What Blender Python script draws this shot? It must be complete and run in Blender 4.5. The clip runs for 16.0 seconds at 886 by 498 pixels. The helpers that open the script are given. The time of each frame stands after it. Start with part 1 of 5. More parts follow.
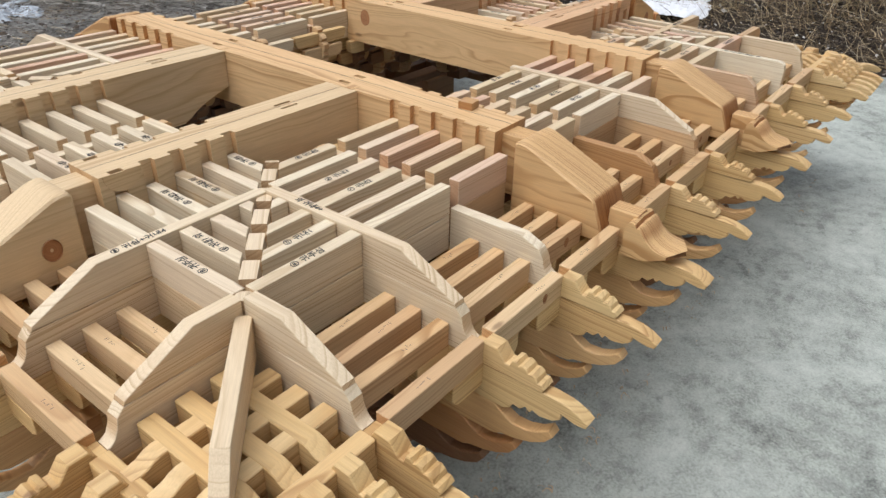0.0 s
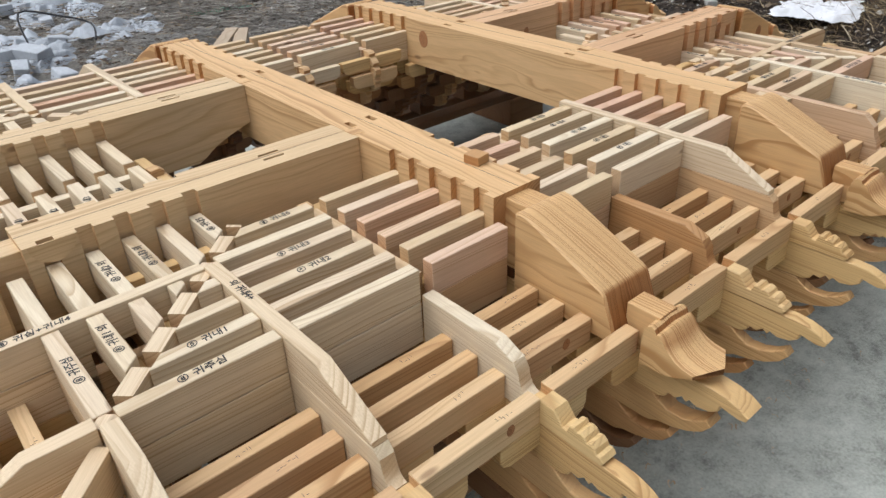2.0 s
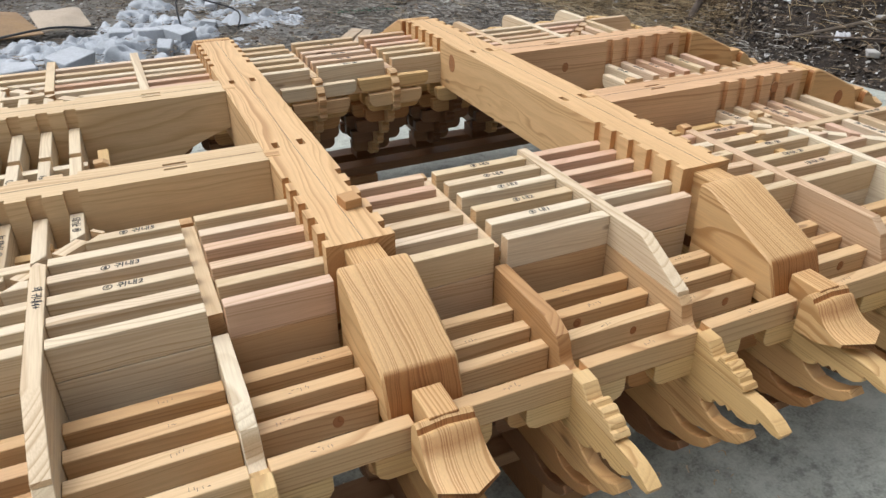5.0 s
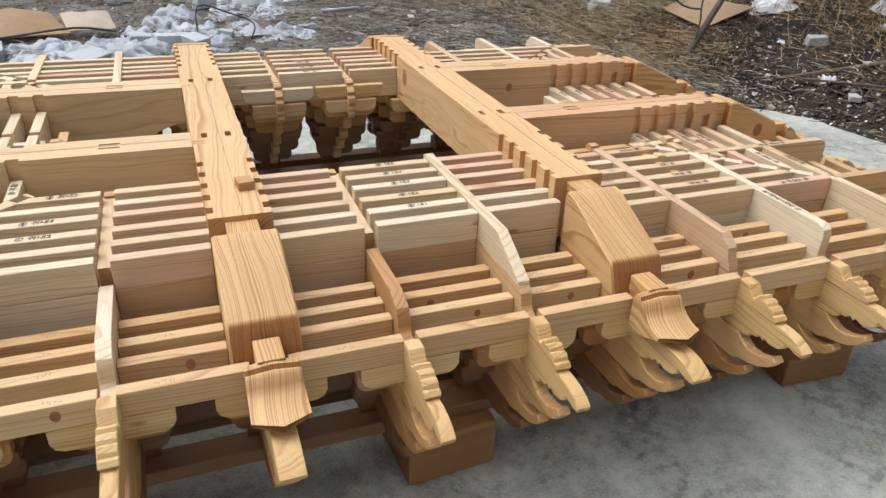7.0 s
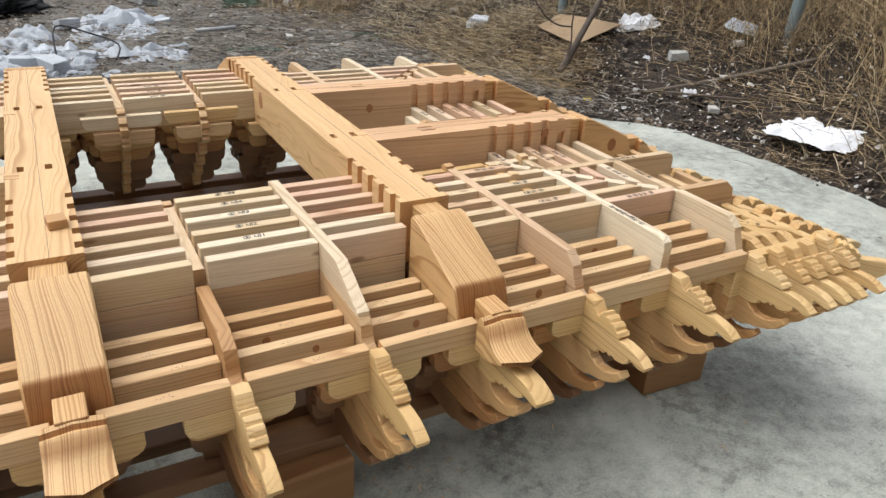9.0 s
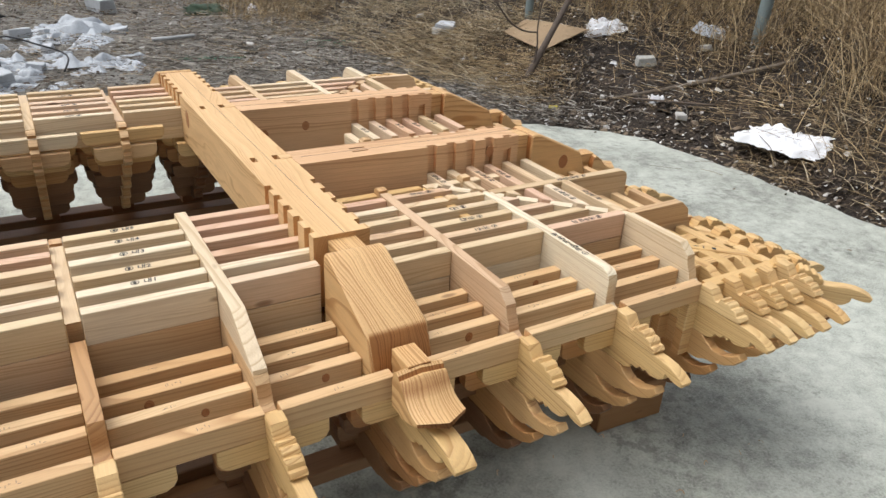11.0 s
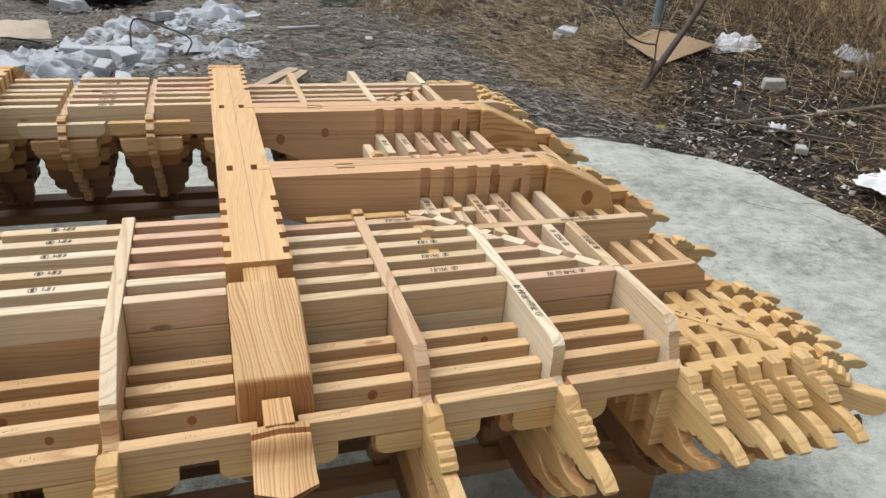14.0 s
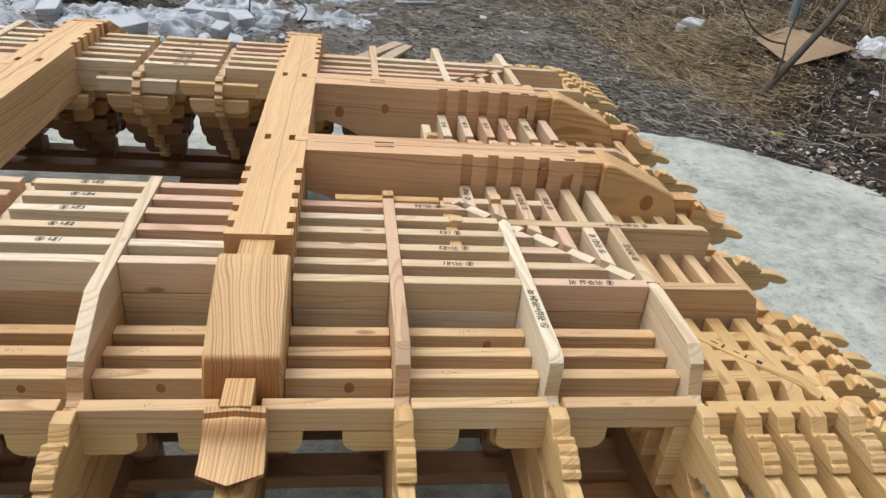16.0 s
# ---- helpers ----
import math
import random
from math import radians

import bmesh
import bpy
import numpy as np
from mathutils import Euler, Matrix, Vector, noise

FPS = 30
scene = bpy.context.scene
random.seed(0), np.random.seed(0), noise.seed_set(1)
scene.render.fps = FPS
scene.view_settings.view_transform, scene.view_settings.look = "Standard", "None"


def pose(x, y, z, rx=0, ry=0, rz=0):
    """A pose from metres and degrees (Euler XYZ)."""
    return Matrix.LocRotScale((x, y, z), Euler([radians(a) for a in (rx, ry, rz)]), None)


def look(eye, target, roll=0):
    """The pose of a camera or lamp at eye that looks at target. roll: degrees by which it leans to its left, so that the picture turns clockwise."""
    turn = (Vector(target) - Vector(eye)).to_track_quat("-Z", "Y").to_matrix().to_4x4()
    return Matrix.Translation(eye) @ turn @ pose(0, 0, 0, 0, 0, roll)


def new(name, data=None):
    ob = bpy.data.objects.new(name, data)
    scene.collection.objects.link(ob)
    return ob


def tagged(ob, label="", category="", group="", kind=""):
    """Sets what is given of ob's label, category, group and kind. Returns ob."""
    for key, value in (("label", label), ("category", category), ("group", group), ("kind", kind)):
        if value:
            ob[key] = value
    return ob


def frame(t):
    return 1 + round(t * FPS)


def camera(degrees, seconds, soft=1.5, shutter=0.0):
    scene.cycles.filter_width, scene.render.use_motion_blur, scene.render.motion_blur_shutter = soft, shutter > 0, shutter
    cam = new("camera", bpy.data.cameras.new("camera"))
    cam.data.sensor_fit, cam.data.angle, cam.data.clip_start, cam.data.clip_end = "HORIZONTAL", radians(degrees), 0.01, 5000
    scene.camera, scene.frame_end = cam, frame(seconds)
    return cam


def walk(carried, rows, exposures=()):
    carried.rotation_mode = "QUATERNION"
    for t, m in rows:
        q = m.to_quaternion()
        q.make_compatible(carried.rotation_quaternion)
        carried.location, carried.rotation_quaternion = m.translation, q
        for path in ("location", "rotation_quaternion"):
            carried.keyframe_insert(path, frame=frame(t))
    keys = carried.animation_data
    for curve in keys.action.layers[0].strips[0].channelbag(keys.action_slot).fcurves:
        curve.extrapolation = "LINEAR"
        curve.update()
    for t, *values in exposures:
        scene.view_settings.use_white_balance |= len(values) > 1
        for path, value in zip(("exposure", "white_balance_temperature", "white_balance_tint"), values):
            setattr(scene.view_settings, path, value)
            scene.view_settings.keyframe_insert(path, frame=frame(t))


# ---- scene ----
cam = camera(63.7, 16.0)
PATH = [
    (0, (-1.962, -0.943, 1.454), (-0.594, 0.097, 0.43), 1.7),
    (0.5, (-1.846, -0.878, 1.463), (-0.475, 0.155, 0.437), 0.1),
    (1, (-1.765, -0.865, 1.462), (-0.38, 0.165, 0.45), -1.2),
    (1.5, (-1.617, -0.89, 1.456), (-0.317, 0.249, 0.45), -0.5),
    (2, (-1.457, -0.953, 1.46), (-0.356, 0.363, 0.433), -2.4),
    (2.5, (-1.323, -0.968, 1.458), (-0.2, 0.37, 0.482), -2.8),
    (3, (-1.175, -0.928, 1.449), (-0.075, 0.435, 0.484), 0.4),
    (3.2, (-1.126, -0.908, 1.453), (-0.058, 0.463, 0.464), -0.7),
    (5.3, (-0.799, -1.267, 1.476), (-0.092, 0.326, 0.495), -0.1),
    (5.5, (-0.803, -1.314, 1.479), (-0.055, 0.293, 0.553), -0.6),
    (6, (-0.769, -1.407, 1.491), (0.05, 0.156, 0.549), 1.6),
    (6.5, (-0.665, -1.472, 1.491), (0.061, 0.149, 0.572), 2.0),
    (7, (-0.554, -1.531, 1.499), (0.1, 0.106, 0.554), 2.4),
    (7.5, (-0.512, -1.555, 1.502), (0.158, 0.088, 0.58), 2.8),
    (8, (-0.476, -1.565, 1.499), (0.243, 0.071, 0.599), 3.9),
    (8.5, (-0.427, -1.573, 1.498), (0.356, 0.034, 0.602), 2.8),
    (9, (-0.385, -1.532, 1.504), (0.516, 0.014, 0.611), 3.5),
    (9.5, (-0.322, -1.458, 1.493), (0.625, 0.06, 0.6), 2.7),
    (10, (-0.28, -1.379, 1.483), (0.728, 0.111, 0.61), 2.9),
    (12.3, (0.071, -1.504, 1.536), (0.912, 0.067, 0.628), 3.7),
    (12.5, (0.106, -1.493, 1.529), (0.962, 0.061, 0.606), 4.2),
    (13, (0.176, -1.388, 1.516), (0.999, 0.17, 0.571), 4.3),
    (13.5, (0.243, -1.349, 1.518), (1.012, 0.236, 0.572), 3.7),
    (14, (0.369, -1.424, 1.544), (0.958, 0.256, 0.633), 4.3),
    (14.5, (0.496, -1.49, 1.546), (1.013, 0.197, 0.606), 4.2),
    (15, (0.557, -1.493, 1.544), (1.041, 0.195, 0.587), 3.2),
    (15.5, (0.593, -1.424, 1.525), (1.015, 0.296, 0.595), 5.0),
    (16, (0.619, -1.368, 1.531), (0.902, 0.354, 0.554), 6.0),
]
walk(cam, [(t, look(eye, target, roll)) for t, eye, target, roll in PATH],
     [(0, 0.14, 6000, 10), (2.5, 0.10, 6050, 10), (5.5, 0.24, 6200, 10), (8, 0.34, 6250, 10), (10, 0.35, 6330, 10), (13, 0.23, 6350, 10), (16, 0.16, 6230, 10)])

# ---- light ----
SUN_ELEV, SUN_ROT = 66.0, 300.0
world = bpy.data.worlds.new("overcast")
scene.world = world
world.use_nodes = True
wn, wl = world.node_tree.nodes, world.node_tree.links
sky = wn.new("ShaderNodeTexSky")
sky.sky_type = "NISHITA"
sky.sun_disc = False
sky.sun_elevation, sky.sun_rotation = radians(SUN_ELEV), radians(SUN_ROT)
sky.dust_density, sky.air_density, sky.ozone_density = 5.0, 1.0, 1.0
wn["Background"].inputs["Strength"].default_value = 0.14
haze = wn.new("ShaderNodeHueSaturation")
haze.inputs["Saturation"].default_value = 0.35
wl.new(sky.outputs["Color"], haze.inputs["Color"])
wl.new(haze.outputs["Color"], wn["Background"].inputs["Color"])
sun_data = bpy.data.lights.new("sun", "SUN")
sun_data.energy, sun_data.angle, sun_data.color = 1.3, radians(75), (1.0, 0.97, 0.92)
sun = new("sun", sun_data)
sun.matrix_world = look((math.sin(radians(SUN_ROT)) * 10, math.cos(radians(SUN_ROT)) * 10, 10 * math.tan(radians(SUN_ELEV))), (0, 0, 0))

# ---- materials ----


def nodes(name, rough=0.6):
    m = bpy.data.materials.new(name)
    m.use_nodes = True
    b = m.node_tree.nodes["Principled BSDF"]
    b.inputs["Roughness"].default_value = rough
    return m, m.node_tree.nodes, m.node_tree.links, b


def math_node(n, l, op, a, b=None):
    q = n.new("ShaderNodeMath")
    q.operation = op
    for i, v in enumerate((a, b)):
        if v is None:
            continue
        if isinstance(v, (int, float)):
            q.inputs[i].default_value = v
        else:
            l.new(v, q.inputs[i])
    return q.outputs[0]


def ramp(n, l, fac, stops):
    r = n.new("ShaderNodeValToRGB")
    while len(r.color_ramp.elements) < len(stops):
        r.color_ramp.elements.new(0.5)
    for e, (p, c) in zip(r.color_ramp.elements, stops):
        e.position, e.color = p, (*c, 1)
    l.new(fac, r.inputs[0])
    return r.outputs[0]


def mix(n, l, fac, a, b, mode="MIX"):
    q = n.new("ShaderNodeMix")
    q.data_type, q.blend_type = "RGBA", mode
    for sock, v in ((q.inputs[0], fac), (q.inputs[6], a), (q.inputs[7], b)):
        if isinstance(v, (int, float)):
            sock.default_value = v
        elif isinstance(v, tuple):
            sock.default_value = (*v, 1)
        else:
            l.new(v, sock)
    return q.outputs[2]


def noise_tex(n, l, vec, scale, detail=4, rough=0.55):
    q = n.new("ShaderNodeTexNoise")
    q.inputs["Scale"].default_value, q.inputs["Detail"].default_value, q.inputs["Roughness"].default_value = scale, detail, rough
    if vec is not None:
        l.new(vec, q.inputs["Vector"])
    return q.outputs[0]


def mapped(n, l, vec, scale):
    q = n.new("ShaderNodeMapping")
    q.inputs["Scale"].default_value = scale
    l.new(vec, q.inputs["Vector"])
    return q.outputs[0]


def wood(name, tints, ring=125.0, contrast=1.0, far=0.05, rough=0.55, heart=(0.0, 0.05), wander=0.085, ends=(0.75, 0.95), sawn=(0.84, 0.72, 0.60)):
    """Planed softwood: rings about a heart that lies off the piece, grain along local x, a tint for each piece."""
    m, n, l, b = nodes(name, rough)
    tints = [tuple(min(0.82, c * k) for c, k in zip(q, (1.155, 1.115, 1.065))) for q in tints]
    co = n.new("ShaderNodeTexCoord").outputs["Object"]
    rnd = n.new("ShaderNodeObjectInfo").outputs["Random"]
    shift = n.new("ShaderNodeCombineXYZ")
    l.new(math_node(n, l, "MULTIPLY", rnd, 37.0), shift.inputs[0])
    l.new(math_node(n, l, "MULTIPLY", rnd, 11.0), shift.inputs[1])
    l.new(math_node(n, l, "MULTIPLY", rnd, 5.0), shift.inputs[2])
    add = n.new("ShaderNodeVectorMath")
    l.new(co, add.inputs[0])
    l.new(shift.outputs[0], add.inputs[1])
    warp = noise_tex(n, l, mapped(n, l, add.outputs[0], (1.6, 7, 7)), 1.0, 2)
    sep = n.new("ShaderNodeSeparateXYZ")
    l.new(co, sep.inputs[0])
    wob = math_node(n, l, "MULTIPLY", math_node(n, l, "SUBTRACT", warp, 0.5), wander)
    y = math_node(n, l, "ADD", math_node(n, l, "ADD", sep.outputs[1], wob), math_node(n, l, "ADD", math_node(n, l, "MULTIPLY", math_node(n, l, "SUBTRACT", rnd, 0.5), far * 2), heart[0]))
    z = math_node(n, l, "ADD", math_node(n, l, "ADD", sep.outputs[2], math_node(n, l, "MULTIPLY", sep.outputs[0], 0.03)), math_node(n, l, "MULTIPLY", wob, 0.6))
    zz = math_node(n, l, "ADD", z, heart[1])
    r = math_node(n, l, "SQRT", math_node(n, l, "ADD", math_node(n, l, "MULTIPLY", y, y), math_node(n, l, "MULTIPLY", zz, zz)))
    uneven = n.new("ShaderNodeTexNoise")
    uneven.noise_dimensions = "1D"
    uneven.inputs["Scale"].default_value, uneven.inputs["Detail"].default_value = 1.0, 1.0
    l.new(math_node(n, l, "ADD", math_node(n, l, "MULTIPLY", r, ring * 0.35), math_node(n, l, "MULTIPLY", rnd, 90.0)), uneven.inputs["W"])
    count = math_node(n, l, "ADD", math_node(n, l, "MULTIPLY", r, ring), math_node(n, l, "MULTIPLY", uneven.outputs[0], 3.0))
    ph = math_node(n, l, "FRACT", count)
    each = n.new("ShaderNodeTexWhiteNoise")
    each.noise_dimensions = "1D"
    l.new(math_node(n, l, "ADD", math_node(n, l, "FLOOR", count), math_node(n, l, "MULTIPLY", rnd, 50.0)), each.inputs["W"])
    strong = math_node(n, l, "ADD", 0.15, math_node(n, l, "MULTIPLY", each.outputs["Value"], 1.0))
    fibre = noise_tex(n, l, mapped(n, l, add.outputs[0], (14, 420, 420)), 1.0, 3)
    late = ramp(n, l, ph, [(0.0, (0, 0, 0)), (0.45, (0.08, 0.08, 0.08)), (0.88, (1, 1, 1)), (1.0, (0, 0, 0))])
    tint = ramp(n, l, math_node(n, l, "FRACT", math_node(n, l, "MULTIPLY", rnd, 7.31)), [(i / max(1, len(tints) - 1), c) for i, c in enumerate(tints)])
    dark = mix(n, l, 1.0, tint, (0.64, 0.535, 0.42), "MULTIPLY")
    patch = math_node(n, l, "MULTIPLY", math_node(n, l, "ADD", 0.3, warp), strong)
    col = mix(n, l, math_node(n, l, "MULTIPLY", math_node(n, l, "MULTIPLY", late, patch), 0.85 * contrast), tint, dark)
    col = mix(n, l, math_node(n, l, "MULTIPLY", math_node(n, l, "SUBTRACT", fibre, 0.35), 0.72), col, (0.31, 0.20, 0.105))
    stain = noise_tex(n, l, mapped(n, l, add.outputs[0], (2.2, 9, 9)), 1.0, 4)
    col = mix(n, l, math_node(n, l, "MULTIPLY", math_node(n, l, "SUBTRACT", stain, 0.42), 0.75), col, mix(n, l, 1.0, tint, (0.60, 0.495, 0.38), "MULTIPLY"))
    knots = n.new("ShaderNodeTexVoronoi")
    knots.inputs["Scale"].default_value = 1.0
    l.new(mapped(n, l, add.outputs[0], (3.2, 9, 9)), knots.inputs["Vector"])
    kn = ramp(n, l, knots.outputs["Distance"], [(0.0, (1, 1, 1)), (0.05, (0.8, 0.8, 0.8)), (0.085, (0, 0, 0))])
    col = mix(n, l, math_node(n, l, "MULTIPLY", kn, 0.75), col, (0.16, 0.075, 0.03))
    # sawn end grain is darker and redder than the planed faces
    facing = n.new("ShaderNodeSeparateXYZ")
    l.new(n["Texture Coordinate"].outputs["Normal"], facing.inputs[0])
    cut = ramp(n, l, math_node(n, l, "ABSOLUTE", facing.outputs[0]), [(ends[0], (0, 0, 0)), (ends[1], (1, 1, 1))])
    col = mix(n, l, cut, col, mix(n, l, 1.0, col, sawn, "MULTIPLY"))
    l.new(col, b.inputs["Base Color"])
    bump = n.new("ShaderNodeBump")
    bump.inputs["Strength"].default_value, bump.inputs["Distance"].default_value = 0.25, 0.0012
    l.new(math_node(n, l, "ADD", fibre, math_node(n, l, "MULTIPLY", late, 0.5)), bump.inputs["Height"])
    l.new(bump.outputs[0], b.inputs["Normal"])
    return m


PALE = (0.62, 0.512, 0.335)
PINK = (0.60, 0.405, 0.285)
TAN = (0.53, 0.34, 0.16)
WHITE = (0.675, 0.608, 0.465)
UPRIGHT = (0.03, -0.82)
wood_strip = wood("pine_strip", [PALE, PINK, WHITE, (0.55, 0.43, 0.275), PALE, (0.60, 0.41, 0.305), WHITE], contrast=1.15)
wood_white = wood("white_pine_strip", [WHITE, (0.64, 0.55, 0.39), (0.66, 0.582, 0.44), (0.61, 0.50, 0.36), WHITE, (0.55, 0.47, 0.335)], contrast=1.15)
wood_low = wood("pine_lower", [(0.56, 0.38, 0.20), (0.64, 0.485, 0.29), (0.53, 0.345, 0.17), (0.61, 0.445, 0.255), (0.51, 0.34, 0.185)], contrast=1.35)
wood_arm = wood("pine_arm", [PALE, WHITE, (0.54, 0.40, 0.245), PALE, (0.57, 0.42, 0.29), (0.51, 0.355, 0.20), WHITE], heart=UPRIGHT, contrast=1.15)
wood_plate = wood("pale_plate", [WHITE, (0.645, 0.555, 0.395), (0.655, 0.56, 0.41), (0.63, 0.515, 0.35), WHITE], contrast=1.15, heart=UPRIGHT, wander=0.05)
wood_sap = wood("white_sapwood_plate", [(0.72, 0.665, 0.53), (0.71, 0.655, 0.51)], contrast=0.9, heart=UPRIGHT, wander=0.05)
wood_nose = wood("pine_nose", [(0.605, 0.45, 0.22), (0.57, 0.39, 0.17), (0.63, 0.475, 0.25), (0.55, 0.36, 0.15)], contrast=1.4, heart=UPRIGHT, sawn=(0.95, 0.90, 0.82))
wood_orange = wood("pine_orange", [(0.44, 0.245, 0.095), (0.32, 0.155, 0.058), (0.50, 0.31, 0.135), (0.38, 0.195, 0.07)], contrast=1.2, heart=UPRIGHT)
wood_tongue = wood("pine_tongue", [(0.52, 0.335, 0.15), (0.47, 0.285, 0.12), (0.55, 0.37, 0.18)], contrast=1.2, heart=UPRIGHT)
# pine tinted dark so the shade under the frame sits in its colour
wood_shaded = wood("pine_shaded", [(0.17, 0.078, 0.032), (0.13, 0.058, 0.024), (0.20, 0.10, 0.042)], contrast=0.8, heart=UPRIGHT)
wood_beam = wood("pine_beam", [(0.64, 0.44, 0.228), (0.625, 0.42, 0.21)], ring=120.0, far=0.02, contrast=1.7, heart=(0.11, -0.64), wander=0.06)
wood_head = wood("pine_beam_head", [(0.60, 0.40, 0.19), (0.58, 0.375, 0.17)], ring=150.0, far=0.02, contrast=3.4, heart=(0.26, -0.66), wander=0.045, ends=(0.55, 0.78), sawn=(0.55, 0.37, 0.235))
wood_cross = wood("pine_cross_beam", [(0.61, 0.405, 0.235), (0.59, 0.385, 0.22)], ring=95.0, far=0.03, contrast=1.3, heart=(0.10, -0.62), wander=0.06)
wood_cross_pale = wood("pale_cross_beam", [(0.61, 0.475, 0.29), (0.60, 0.455, 0.27)], ring=120.0, far=0.03, contrast=0.9, heart=(0.10, -0.66), wander=0.04)
# brown timber, darkened further to hold the shade beneath the brackets
wood_base = wood("base_timber_shaded", [(0.19, 0.10, 0.048), (0.16, 0.085, 0.04)], contrast=0.8)
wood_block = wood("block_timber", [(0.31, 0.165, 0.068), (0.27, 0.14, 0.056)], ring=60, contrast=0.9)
knot_mat = wood("knot_wood", [(0.40, 0.215, 0.105), (0.43, 0.235, 0.12)], ring=230, contrast=2.2, heart=(0.0, 0.0), far=0.004)


def plain(name, color, rough=0.7, var=0.25, scale=6.0, bumps=0.3, dist=0.01):
    m, n, l, b = nodes(name, rough)
    co = n.new("ShaderNodeTexCoord").outputs["Object"]
    a = noise_tex(n, l, co, scale, 5)
    c = noise_tex(n, l, co, scale * 9, 4)
    f = math_node(n, l, "ADD", math_node(n, l, "MULTIPLY", a, 0.6), math_node(n, l, "MULTIPLY", c, 0.4))
    lo = tuple(x * (1 - var) for x in color)
    hi = tuple(min(1, x * (1 + var)) for x in color)
    l.new(ramp(n, l, f, [(0.3, lo), (0.7, hi)]), b.inputs["Base Color"])
    bump = n.new("ShaderNodeBump")
    bump.inputs["Strength"].default_value, bump.inputs["Distance"].default_value = bumps, dist
    l.new(f, bump.inputs["Height"])
    l.new(bump.outputs[0], b.inputs["Normal"])
    return m


pencil_mat = plain("pencil", (0.13, 0.10, 0.08), 0.6)
ink = plain("black_ink", (0.02, 0.02, 0.022), 0.5)
styro = plain("white_foam", (0.44, 0.465, 0.49), 0.6, 0.25)
cloth_mat = plain("white_cloth", (0.68, 0.69, 0.71), 0.9, 0.1, 20)
card_mat = plain("cardboard", (0.27, 0.19, 0.11), 0.85, 0.15)
stone_mat = plain("grey_rubble", (0.42, 0.41, 0.38), 0.9, 0.3, 12)
bark_mat = plain("bark", (0.09, 0.07, 0.055), 0.9, 0.3, 30)
hose_mat = plain("black_hose", (0.015, 0.015, 0.017), 0.45)
pole_mat = plain("steel_post", (0.16, 0.20, 0.20), 0.5, 0.2, 10)
yellow_mat = plain("yellow_plastic", (0.75, 0.62, 0.03), 0.5, 0.1)
green_mat = plain("green_net", (0.05, 0.22, 0.13), 0.8, 0.3, 40)
film_mat = plain("grey_sheet", (0.42, 0.455, 0.49), 0.45, 0.25)


def concrete():
    m, n, l, b = nodes("concrete", 0.75)
    co = n.new("ShaderNodeTexCoord").outputs["Object"]
    a = noise_tex(n, l, co, 1.3, 6, 0.62)
    c = noise_tex(n, l, co, 11.0, 8, 0.75)
    d = noise_tex(n, l, co, 120.0, 4, 0.65)
    f = math_node(n, l, "ADD", math_node(n, l, "MULTIPLY", a, 0.34), math_node(n, l, "ADD", math_node(n, l, "MULTIPLY", c, 0.42), math_node(n, l, "MULTIPLY", d, 0.24)))
    col = ramp(n, l, f, [(0.39, (0.13, 0.135, 0.12)), (0.45, (0.27, 0.283, 0.247)), (0.50, (0.375, 0.395, 0.347)), (0.58, (0.49, 0.516, 0.457))])
    blot = ramp(n, l, noise_tex(n, l, co, 6.5, 8, 0.78), [(0.50, (0, 0, 0)), (0.66, (1, 1, 1))])
    col = mix(n, l, math_node(n, l, "MULTIPLY", blot, 0.30), col, (0.17, 0.178, 0.16))
    st = math_node(n, l, "MULTIPLY", noise_tex(n, l, co, 2.1, 5, 0.6), noise_tex(n, l, co, 23.0, 5, 0.7))
    col = mix(n, l, math_node(n, l, "MULTIPLY", ramp(n, l, st, [(0.30, (0, 0, 0)), (0.38, (1, 1, 1))]), 0.45), col, (0.055, 0.052, 0.045))
    specks = noise_tex(n, l, co, 17.0, 7, 0.68)
    sp = ramp(n, l, specks, [(0.48, (0, 0, 0)), (0.72, (1, 1, 1))])
    where = ramp(n, l, noise_tex(n, l, co, 1.7, 3, 0.5), [(0.42, (0, 0, 0)), (0.60, (1, 1, 1))])
    col = mix(n, l, math_node(n, l, "MULTIPLY", math_node(n, l, "MULTIPLY", sp, where), 0.42), col, (0.10, 0.098, 0.09))
    l.new(col, b.inputs["Base Color"])
    l.new(ramp(n, l, c, [(0.3, (0.55, 0.55, 0.55)), (0.7, (0.9, 0.9, 0.9))]), b.inputs["Roughness"])
    bump = n.new("ShaderNodeBump")
    bump.inputs["Strength"].default_value, bump.inputs["Distance"].default_value = 0.35, 0.004
    l.new(math_node(n, l, "ADD", c, d), bump.inputs["Height"])
    l.new(bump.outputs[0], b.inputs["Normal"])
    return m


